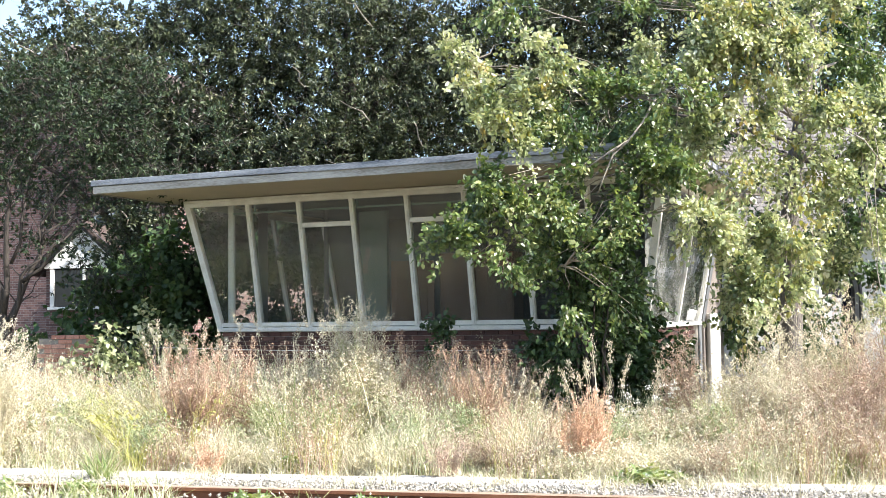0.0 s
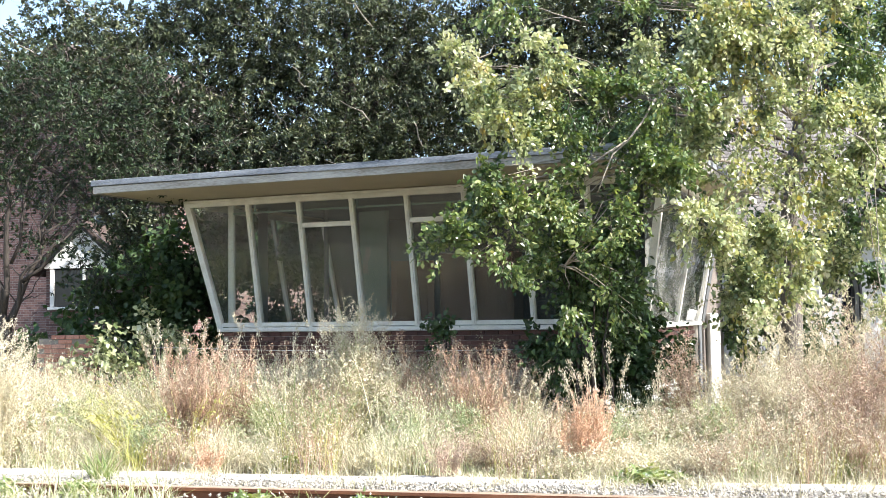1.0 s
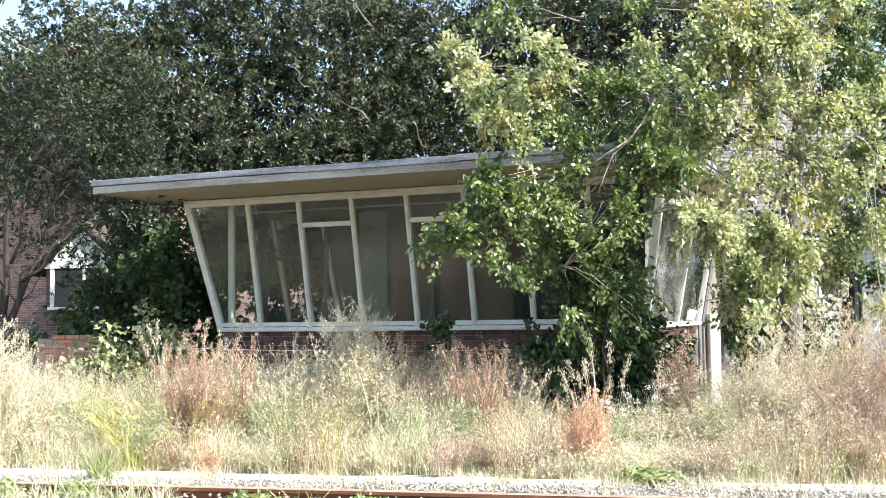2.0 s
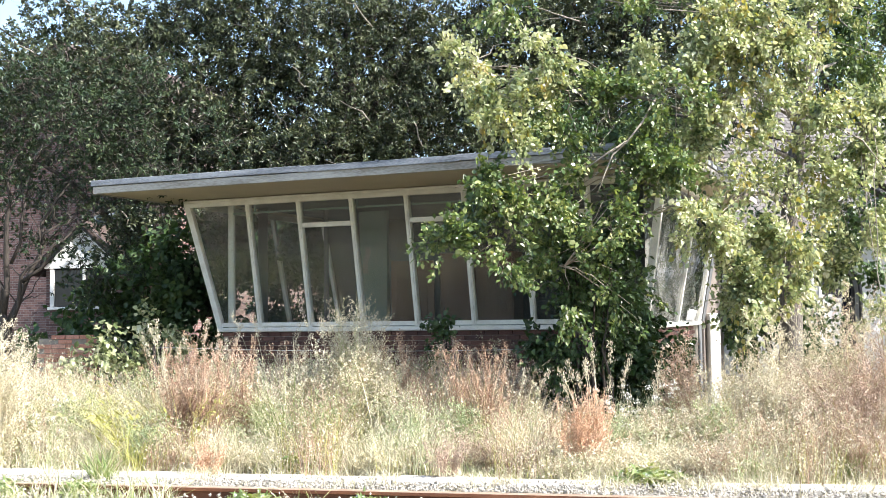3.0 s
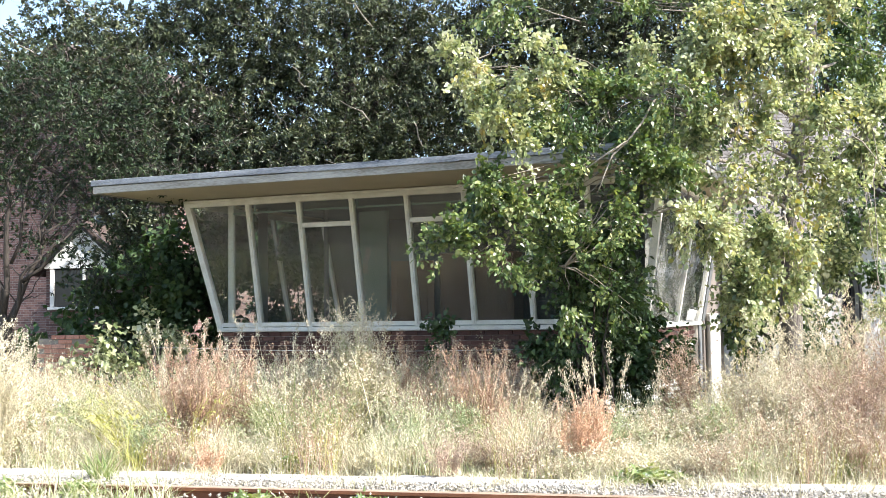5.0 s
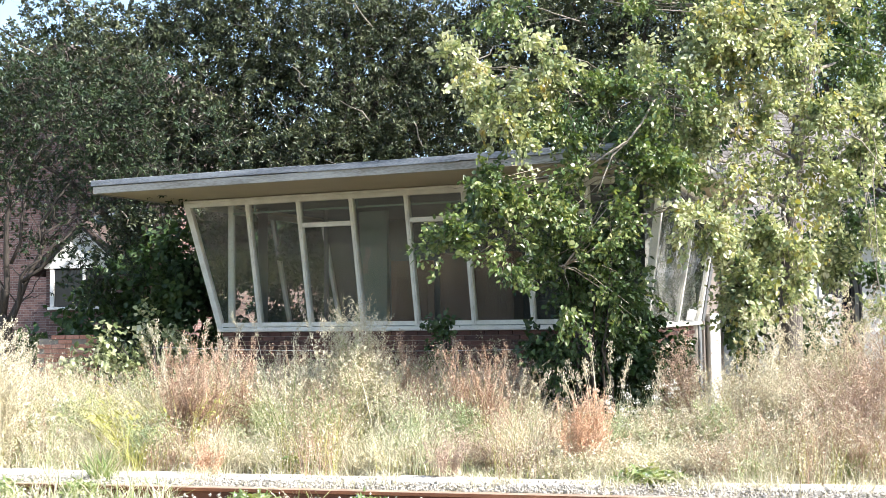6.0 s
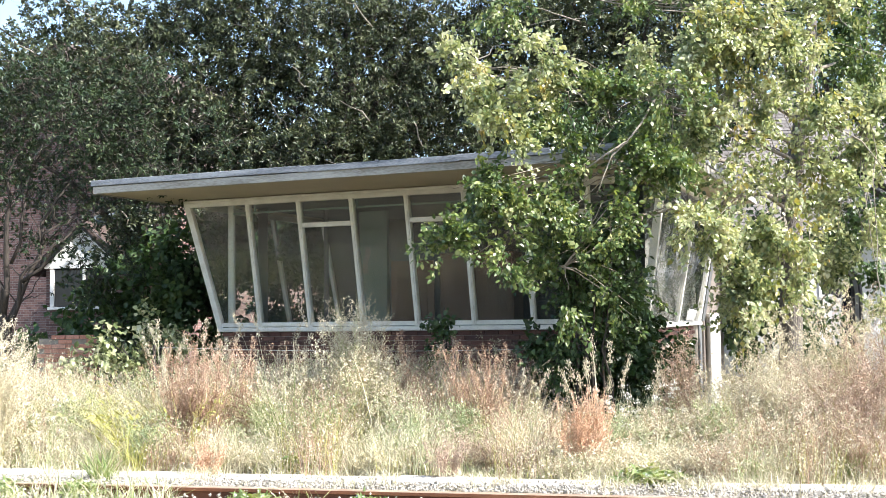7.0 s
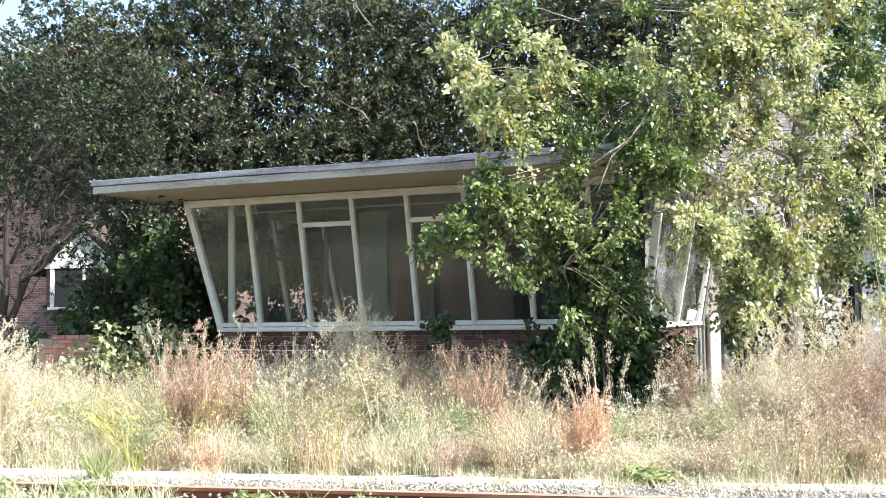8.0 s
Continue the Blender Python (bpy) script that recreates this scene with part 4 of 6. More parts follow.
def build_dark_trees():
    """Three broad evergreen trees close behind the cabin."""
    specs = [
        ((-7.6, 27.5), 0.30, [(-8.6, 27.0, 6.5, 2.6, 1.8, 1.9, 1054), (-9.9, 27.6, 8.7, 1.7, 1.2, 1.0, 130), (-6.2, 27.0, 7.6, 2.6, 1.8, 2.3, 1054), (-6.0, 26.4, 4.3, 2.2, 1.2, 1.7, 714), (-7.6, 27.5, 9.6, 2.6, 1.6, 1.2, 425), (-5.0, 28.2, 7.4, 2.0, 1.0, 2.6, 500)]),
        ((-2.4, 26.8), 0.34, [(-3.4, 26.2, 6.6, 2.6, 1.8, 2.7, 1224), (-0.8, 26.2, 7.4, 2.5, 1.8, 2.6, 1156), (-2.0, 26.0, 4.4, 3.2, 1.2, 1.5, 1054), (-2.6, 26.5, 9.6, 3.0, 1.6, 1.4, 714), (0.4, 28.2, 6.8, 2.2, 1.0, 2.8, 700), (-2.6, 28.4, 6.2, 2.4, 1.0, 2.6, 600)]),
        ((3.4, 27.5), 0.32, [(2.2, 26.6, 6.4, 2.4, 1.8, 2.6, 1020), (4.4, 27.0, 8.0, 2.4, 1.8, 2.2, 816), (2.4, 26.4, 4.0, 2.4, 1.2, 1.6, 646), (3.2, 27.0, 9.8, 2.8, 1.6, 1.2, 408), (7.6, 27.2, 9.2, 2.0, 1.4, 1.2, 272), (2.2, 28.4, 8.2, 2.6, 1.0, 2.4, 600), (6.4, 28.3, 8.8, 2.2, 1.0, 1.8, 400), (9.6, 27.4, 9.0, 1.5, 1.0, 1.8, 330)]),
    ]
    for k, ((x, y), r, blobs) in enumerate(specs):
        rng = np.random.default_rng(40 + k)
        t = empty("evergreen_tree", pose(x, y, 0), "large dark evergreen tree with small glossy leaves behind the cabin", "tree", "trees behind the cabin")
        part("trunk", Geo().tube([(0, 0, -0.1), (0.1, 0.05, 1.5), (0.0, 0.1, 3.5), (0.15, 0, 6.0), (0.1, 0, 8.5)], [r, r * 0.82, r * 0.66, r * 0.42, 0.05], 10).mesh("trunk", M_BARKDARK, smooth=True), t)
        for bx, by, bz, rx, ry, rz, _ in blobs:
            for j in range(3):
                end = (bx - x + rng.normal() * rx * 0.5, by - y + rng.normal() * 0.5, bz + rng.normal() * rz * 0.5)
                p = bough_curve(rng, (0, 0, min(bz * 0.55, 5)), end, 0.3, 0.25)
                part("limb", Geo().tube(p, np.linspace(0.10, 0.02, 7), 6).mesh("limb", M_BARKDARK, smooth=True), t)
        for j in range(9):
            q = blobs[rng.integers(0, 3)]
            a = np.array([q[0] - x, q[1] - y - q[4] * 0.9, q[2]]) + rng.normal(size=3) * np.array([q[3] * 0.6, 0.1, q[5] * 0.6])
            e = a + np.array([rng.normal() * 0.7, -0.25, rng.uniform(0.3, 1.0)])
            part("bare_branch", Geo().tube(bough_curve(rng, a, e, 0.05, 0.06), np.linspace(0.018, 0.006, 7), 5).mesh("bare_branch", M_TWIG, smooth=True), t)
        part("crown", crown_mesh("crown", 60 + k, blobs, M_EVER, 0.115, per=32, reach=0.7, down=0.1, twig_mat=M_BARKDARK, wide=0.4, centre=(x, y, 0), up=0.25, simple=True, whorl=8), t, "dense dark green foliage")


def build_left_tree():
    x, y = -7.15, 18.6
    rng = np.random.default_rng(17)
    t = empty("small_tree", pose(x, y, 0), "small dark many-stemmed tree with thin foliage", "tree")
    part("trunk", Geo().tube([(0.12, 0, -0.1), (0.08, 0, 0.8), (0.0, 0, 1.35), (-0.12, 0, 1.75)], [0.12, 0.10, 0.095, 0.08], 9).mesh("trunk", M_BARKDARK, smooth=True), t)
    stems = [((-0.1, 0, 1.7), (-0.6, 0.1, 4.2), 0.07), ((-0.05, 0, 1.55), (1.0, 0.1, 4.0), 0.055), ((-0.1, 0, 1.75), (0.15, -0.1, 4.4), 0.06), ((0.0, 0, 1.5), (0.55, -0.1, 2.9), 0.05),
             ((0.2, 0, 2.3), (1.5, 0.2, 3.5), 0.035), ((0.02, 0, 2.6), (0.5, 0.1, 4.6), 0.03), ((-0.3, 0, 2.8), (-1.2, 0.2, 4.6), 0.04), ((0.5, 0, 2.9), (1.1, 0, 3.3), 0.025)]
    for a, b, r in stems:
        p = bough_curve(rng, a, b, 0.12, 0.12)
        part("stem", Geo().tube(p, np.linspace(r, r * 0.25, 7), 7).mesh("stem", M_BARKDARK, smooth=True), t)
        for j in range(5):
            q = p[rng.integers(2, 6)]
            e = q + np.array([rng.normal() * 0.5, rng.normal() * 0.3, rng.uniform(0.1, 0.7)])
            part("branchlet", Geo().tube(bough_curve(rng, q, e, 0.05, 0.05), np.linspace(0.014, 0.004, 7), 5).mesh("branchlet", M_BARKDARK, smooth=True), t)
    blobs = [(x - 0.9, y, 4.6, 1.3, 0.9, 1.0, 300), (x + 0.7, y, 4.9, 1.3, 0.9, 0.9, 320), (x + 1.6, y + 0.2, 4.4, 0.9, 0.7, 0.6, 190), (x + 1.3, y, 5.7, 1.6, 0.9, 0.8, 260), (x - 0.6, y, 5.6, 1.2, 0.8, 0.6, 120),
             (x + 2.5, y + 0.2, 4.7, 0.9, 0.7, 0.9, 170), (x + 1.25, y - 0.1, 2.75, 0.35, 0.3, 0.4, 42), (x + 1.8, y, 2.7, 0.35, 0.3, 0.5, 55), (x + 0.4, y, 3.3, 0.4, 0.4, 0.4, 24), (x - 0.6, y, 3.4, 0.6, 0.5, 0.5, 50)]
    part("crown", crown_mesh("crown", 18, blobs, M_OLIVE, 0.085, per=16, reach=0.42, down=0.2, twig_mat=M_BARKDARK, wide=0.42, centre=(x, y, 0), up=0.4, simple=True, whorl=8), t, "thin olive-green foliage")


def shrub(name, label, x, y, seed, blobs, material, size, per=12, reach=0.4, down=0.3, wide=0.75, stems=9, twig=None, base=-0.05):
    """A bush: bent stems from the ground, each ending in its share of the leaves."""
    rng = np.random.default_rng(seed)
    s = empty(name, pose(x, y, 0), label, "shrub")
    for i in range(stems):
        b = blobs[i % len(blobs)]
        e = (b[0] - x + rng.normal() * b[3] * 0.4, b[1] - y + rng.normal() * b[4] * 0.4, max(0.3, b[2] + rng.normal() * b[5] * 0.3))
        p = bough_curve(rng, (rng.normal() * 0.15, rng.normal() * 0.1, base), e, 0.2, 0.08)
        part("stem", Geo().tube(p, np.linspace(0.022, 0.006, 7), 6).mesh("stem", M_BARKDARK, smooth=True), s)
    part("foliage", crown_mesh("foliage", seed, blobs, material, size, per, reach, down, twig or M_BARKDARK, 0.004, wide, (x, y, 0)), s)
    return s


def build_back_tree():
    """A darker tree between the cabin and the white house."""
    x, y = 9.2, 22.0
    rng = np.random.default_rng(27)
    t = empty("background_tree", pose(x, y, 0), "mid-green tree between the cabin and the white house", "tree")
    part("trunk", Geo().tube([(0, 0, -0.1), (0.05, 0, 2.0), (-0.1, 0, 4.5), (0, 0, 7.0)], [0.2, 0.16, 0.11, 0.04], 10).mesh("trunk", M_BARKDARK, smooth=True), t)
    blobs = [(7.7, 21.0, 3.2, 0.75, 0.5, 0.55, 110), (8.9, 21.5, 5.9, 0.8, 0.6, 1.0, 130), (7.6, 22.5, 6.4, 0.9, 0.6, 0.9, 110), (5.1, 23.5, 5.9, 1.0, 0.6, 1.2, 150), (8.6, 21.5, 4.3, 0.6, 0.5, 0.6, 80), (5.6, 22.0, 2.3, 0.5, 0.4, 0.9, 110), (6.9, 23.0, 7.4, 1.6, 0.6, 0.7, 130), (3.2, 23.8, 6.2, 0.9, 0.6, 1.3, 120), (8.6, 22.6, 7.3, 0.9, 0.6, 0.9, 60)]
    for b in [q for q in blobs if q[2] > 4]:
        p = bough_curve(rng, (0, 0, min(4.0, b[2] * 0.6)), (b[0] - x, b[1] - y, b[2]), 0.3, 0.2)
        part("limb", Geo().tube(p, np.linspace(0.07, 0.015, 7), 6).mesh("limb", M_BARKDARK, smooth=True), t)
    part("crown", crown_mesh("crown", 28, blobs, M_MAPLE, 0.10, per=16, reach=0.42, down=0.3, twig_mat=M_BARKDARK, wide=0.75, centre=(x, y, 0), up=0.4), t, "mid-green leaves")


def build_shade_tree():
    """A broad tree added out of view before the white house, to shade its wall."""
    x, y = 15.2, 25.0
    rng = np.random.default_rng(57)
    t = empty("shade_tree", pose(x, y, 0), "broad mid-green tree added out of view to shade the white house", "tree")
    part("trunk", Geo().tube([(0, 0, -0.1), (0.05, 0, 2.0), (-0.1, 0, 4.5), (0, 0, 7.5)], [0.26, 0.2, 0.15, 0.05], 10).mesh("trunk", M_BARKDARK, smooth=True), t)
    blobs = [(14.6, 25.2, 5.2, 1.6, 1.2, 1.2, 320), (16.0, 24.8, 6.4, 1.7, 1.3, 1.5, 360), (15.0, 26.2, 7.6, 1.7, 1.3, 1.3, 330), (16.8, 26.0, 4.6, 1.3, 1.2, 1.0, 240)]
    for b in blobs:
        p = bough_curve(rng, (0, 0, 3.0), (b[0] - x, b[1] - y, b[2]), 0.3, 0.2)
        part("limb", Geo().tube(p, np.linspace(0.09, 0.02, 7), 6).mesh("limb", M_BARKDARK, smooth=True), t)
    part("crown", crown_mesh("crown", 58, blobs, M_MAPLE, 0.13, per=16, reach=0.5, down=0.3, twig_mat=M_BARKDARK, wide=0.75, centre=(x, y, 0), simple=True), t, "mid-green leaves")


def build_shrubs():
    shrub("maple_bush", "shaded bush with broad dark green leaves against the cabin end", -4.9, 20.3, 31,
          [(-5.4, 20.4, 1.2, 0.8, 0.6, 1.0, 230), (-4.4, 20.6, 1.5, 0.7, 0.6, 1.2, 260), (-4.6, 20.6, 2.9, 0.8, 0.6, 0.8, 220), (-5.2, 20.8, 2.4, 0.7, 0.5, 0.7, 130), (-3.9, 21.0, 3.0, 0.5, 0.4, 0.6, 100), (-6.3, 20.2, 0.9, 0.6, 0.5, 0.7, 110), (-5.95, 20.5, 2.15, 0.4, 0.3, 0.5, 70), (-6.9, 20.6, 1.6, 0.4, 0.3, 0.35, 40)], M_MAPLE, 0.13, 10, 0.35, 0.35, 0.95)
    # Sunlight is put into this bramble's leaf colour.
    shrub("sunlit_bramble", "sunlit bramble with pale green leaves before the bush", -4.6, 17.4, 32,
          [(-4.95, 17.6, 1.35, 0.32, 0.3, 0.5, 70), (-4.4, 17.6, 1.35, 0.25, 0.25, 0.5, 50), (-5.6, 17.8, 1.05, 0.5, 0.4, 0.3, 80)], M_LEAFLIT, 0.10, 8, 0.3, 0.3, 0.8)
    shrub("ivy_mound", "dark ivy climbing over the front of the cabin windows", 2.3, 14.9, 33,
          [(2.15, 14.6, 1.1, 0.5, 0.4, 0.6, 230), (1.7, 15.0, 1.0, 0.5, 0.4, 0.5, 150), (2.2, 14.9, 2.1, 0.3, 0.3, 0.45, 120), (2.0, 15.0, 1.8, 0.45, 0.3, 0.4, 110), (2.6, 14.9, 0.6, 0.7, 0.4, 0.4, 130), (3.05, 15.6, 0.95, 0.4, 0.3, 0.35, 120), (3.2, 16.1, 0.95, 0.25, 0.25, 0.3, 80), (2.6, 15.3, 1.35, 0.35, 0.2, 0.35, 80)], M_IVY, 0.085, 11, 0.32, 0.35, 0.95, 10)
    shrub("climbing_vine", "small green vine rising before the cabin wall", 0.0, 15.6, 34,
          [(0.0, 15.6, 0.9, 0.22, 0.18, 0.6, 46), (-0.02, 15.6, 1.7, 0.10, 0.08, 0.35, 18)], M_MAPLE, 0.08, 8, 0.22, 0.3, 0.8, 4)
    shrub("elder_bush", "dark green bush behind the cabin corner", 6.6, 23.0, 36,
          [(6.4, 23.0, 1.6, 0.7, 0.5, 1.2, 200), (7.3, 23.2, 1.2, 0.7, 0.5, 1.0, 170), (6.9, 23.0, 3.0, 0.8, 0.5, 0.7, 150), (8.2, 23.2, 2.9, 0.7, 0.5, 0.6, 130), (8.0, 23.6, 0.8, 0.6, 0.4, 0.6, 90)], M_MAPLE, 0.11, 11, 0.35, 0.3, 0.8, 12)
    shrub("laurel_bush", "dark leafy bush close outside the cabin's end window", -3.0, 23.7, 38,
          [(-3.5, 23.7, 3.1, 0.6, 0.3, 0.7, 190), (-2.6, 23.9, 3.2, 0.6, 0.3, 0.7, 190), (-3.0, 24.0, 2.5, 0.9, 0.3, 0.3, 150), (-3.1, 23.8, 1.9, 0.9, 0.25, 0.45, 170)], M_MAPLE, 0.12, 10, 0.3, 0.3, 0.8, 8)
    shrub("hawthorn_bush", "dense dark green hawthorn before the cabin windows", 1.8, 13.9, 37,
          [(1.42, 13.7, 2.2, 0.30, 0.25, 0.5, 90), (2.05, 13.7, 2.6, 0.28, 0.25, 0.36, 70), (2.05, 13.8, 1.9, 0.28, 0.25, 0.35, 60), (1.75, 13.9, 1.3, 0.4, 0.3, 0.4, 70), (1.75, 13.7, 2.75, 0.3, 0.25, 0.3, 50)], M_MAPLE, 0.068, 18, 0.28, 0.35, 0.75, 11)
    shrub("hedge_bush", "clipped green hedge plants beside the brick pier", -7.2, 19.8, 35,
          [(-7.0, 19.8, 0.9, 0.7, 0.4, 0.5, 150), (-5.9, 19.9, 1.0, 0.6, 0.4, 0.35, 120)], M_MAPLE, 0.07, 10, 0.25, 0.1, 0.8)


# ---- the tree before the cabin ----
LIME_AT = (4.75, 15.4)
# boughs: height of the root on the trunk, blobs of foliage, yellowing share, sway in degrees
BOUGHS = [
    (3.7, [(0.24, 12.8, 4.43, 0.30, 0.21, 0.21, 38), (1.05, 12.9, 4.62, 0.35, 0.24, 0.28, 50), (0.67, 12.8, 3.86, 0.32, 0.22, 0.29, 47)], True, 0.15),
    (3.6, [(0.40, 12.8, 3.05, 0.32, 0.22, 0.32, 61), (1.12, 12.9, 3.12, 0.32, 0.22, 0.38, 71), (0.20, 12.7, 2.33, 0.31, 0.22, 0.30, 35), (0.75, 12.7, 2.40, 0.19, 0.20, 0.23, 17)], False, 0.10),
    (3.9, [(1.53, 13.2, 4.16, 0.42, 0.29, 0.42, 58), (1.62, 13.0, 3.29, 0.18, 0.20, 0.15, 10), (2.26, 13.2, 4.0, 0.3, 0.20, 0.34, 48), (2.75, 12.85, 4.2, 0.25, 0.15, 0.2, 18)], False, 0.15),
    (3.2, [(1.39, 13.0, 2.20, 0.31, 0.22, 0.51, 36), (2.05, 13.0, 2.61, 0.28, 0.20, 0.37, 24), (2.06, 13.2, 1.92, 0.25, 0.20, 0.27, 12), (2.42, 13.1, 3.06, 0.24, 0.20, 0.35, 40), (2.6, 13.2, 3.5, 0.3, 0.2, 0.3, 42)], False, 0.12),
    (3.0, [(2.98, 13.0, 2.70, 0.35, 0.25, 0.20, 43), (3.52, 13.2, 1.95, 0.18, 0.20, 0.40, 60)], True, 0.80),
    (3.2, [(4.09, 13.3, 2.59, 0.31, 0.22, 0.24, 54), (4.06, 13.3, 2.04, 0.27, 0.20, 0.25, 35), (3.55, 13.2, 2.64, 0.18, 0.20, 0.16, 16)], True, 1.00),
    (4.2, [(2.88, 13.4, 4.60, 0.33, 0.23, 0.50, 124), (2.89, 13.4, 3.48, 0.30, 0.21, 0.41, 61), (3.46, 13.5, 3.23, 0.23, 0.20, 0.18, 13)], False, 0.90),
    (4.6, [(3.77, 13.5, 5.12, 0.43, 0.30, 0.46, 160), (3.75, 13.5, 4.27, 0.43, 0.30, 0.29, 69), (3.79, 13.6, 3.67, 0.34, 0.24, 0.26, 22), (3.3, 13.2, 5.15, 0.35, 0.22, 0.35, 75), (3.6, 13.4, 3.1, 0.33, 0.25, 0.3, 24), (4.3, 13.7, 3.3, 0.3, 0.2, 0.25, 20)], True, 1.10),
    (4.4, [(4.70, 13.8, 5.18, 0.34, 0.24, 0.40, 62), (4.65, 13.8, 4.26, 0.33, 0.23, 0.40, 70), (4.60, 13.9, 3.51, 0.25, 0.20, 0.28, 22)], True, 0.90),
    (3.6, [(5.39, 14.0, 3.97, 0.28, 0.20, 0.44, 89), (5.22, 14.0, 2.98, 0.41, 0.29, 0.38, 87), (4.91, 14.4, 2.48, 0.23, 0.20, 0.32, 45), (5.22, 13.5, 1.58, 0.18, 0.20, 0.24, 22), (5.38, 14.2, 2.39, 0.26, 0.20, 0.16, 15)], False, 0.60),
    (5.0, [(2.14, 14.2, 5.65, 0.48, 0.34, 0.38, 30), (1.06, 14.2, 5.74, 0.48, 0.34, 0.32, 22), (3.23, 14.2, 6.00, 0.48, 0.34, 0.45, 40), (5.63, 14.6, 5.38, 0.39, 0.28, 0.69, 38)], False, 0.30),
    # Foliage added out of view, to keep sun off the cabin's side windows.
    (4.8, [(6.9, 16.2, 5.2, 0.7, 0.6, 0.9, 120), (7.2, 15.8, 6.6, 0.8, 0.7, 0.8, 120), (6.3, 17.0, 6.9, 0.6, 0.5, 0.6, 80), (7.5, 17.8, 5.0, 0.8, 0.6, 0.9, 150), (6.5, 15.5, 5.4, 0.4, 0.4, 0.7, 100), (8.4, 17.6, 6.2, 0.8, 0.6, 0.8, 130)], False, 0.30),
]


# bare limbs that show between the leaves
EXTRA = {
    2: [([(4.95, 15.35, 4.2), (3.8, 14.6, 4.7), (3.0, 13.9, 4.5), (2.6, 13.4, 4.25), (2.42, 13.0, 4.02), (2.32, 12.8, 3.86), (2.13, 12.8, 3.62), (1.95, 12.8, 3.46), (1.85, 12.8, 3.23), (1.77, 12.8, 3.02)], 0.02), ([(2.13, 12.8, 3.62), (1.89, 12.8, 3.48), (1.6, 12.8, 3.28)], 0.018)],
    8: [([(4.49, 13.6, 4.02), (4.79, 13.6, 3.91), (5.13, 13.6, 3.71), (5.39, 13.6, 3.35)], 0.016)],
}


def build_lime():
    x, y = LIME_AT
    rng = np.random.default_rng(71)
    t = empty("lime_tree", pose(x, y, 0), "tree with bright green yellowing leaves drooping before the cabin", "tree")
    part("trunk", Geo().tube([(-0.05, 0, -0.1), (-0.04, 0, 1.2), (0.0, 0, 2.2), (0.04, 0, 3.2), (0.14, 0, 4.0), (0.33, 0, 5.0), (0.42, 0, 5.95), (0.5, 0, 7.0)], [0.19, 0.155, 0.15, 0.14, 0.10, 0.08, 0.06, 0.03], 12).mesh("trunk", M_BARK, smooth=True), t, "grey-brown trunk dappled with light")
    swaying = []
    for k, (root, blobs, yellow, sway) in enumerate(BOUGHS):
        r = np.array([np.interp(root, [2.2, 3.2, 4.0, 5.0, 5.95], [0.0, 0.04, 0.14, 0.33, 0.42]), -0.02, root])
        o = np.array([x, y, 0]) + r
        first = np.array(blobs[0][:3]) - o
        p = bough_curve(rng, (0, 0, 0), first, 0.3, 0.07)
        limb = Geo().tube(p, np.linspace(0.03, 0.008, 7), 7)
        for q in blobs:
            for j in range(3):
                s = p[rng.integers(3, 7)]
                e = np.array(q[:3]) - o + rng.normal(size=3) * np.array(q[3:6]) * 0.6
                limb.tube(bough_curve(rng, s, e, 0.1, 0.06), np.linspace(0.009, 0.003, 7), 5)
        for pts, r0 in EXTRA.get(k, ()):
            limb.tube([np.array(q) - o for q in pts], np.linspace(r0, r0 * 0.35, len(pts)), 7)
        b = part("bough", limb.mesh("bough", M_TWIG, smooth=True), t, "pale grey branch")
        b.location = r
        # Boughs 0 and 4 to 9 get the sun-brightened leaf colours.
        me = crown_mesh("leaves", 80 + k, [(*q[:6], int(q[6] * (0.9 if 6 <= k <= 9 else 1.15))) for q in blobs], M_LEAFLIT if 4 <= k <= 9 or k == 0 else M_LIME, 0.066, per=28, reach=0.32, down=0.25, twig_w=0.0025, wide=0.74, centre=o, up=0.5)
        part("leaves", me, b)
        if yellow:
            few = [(q[0], q[1] - 0.1, q[2] + 0.05, q[3], q[4], q[5], max(4, q[6] // 7)) for q in blobs]
            part("yellow_leaves", crown_mesh("yellow_leaves", 180 + k, few, M_LIMEY, 0.074, per=11, reach=0.3, down=0.55, twig_w=0.003, wide=0.78, centre=o, up=0.5), b, "yellowing leaves")
        swaying.append((b, sway, k))
    return swaying


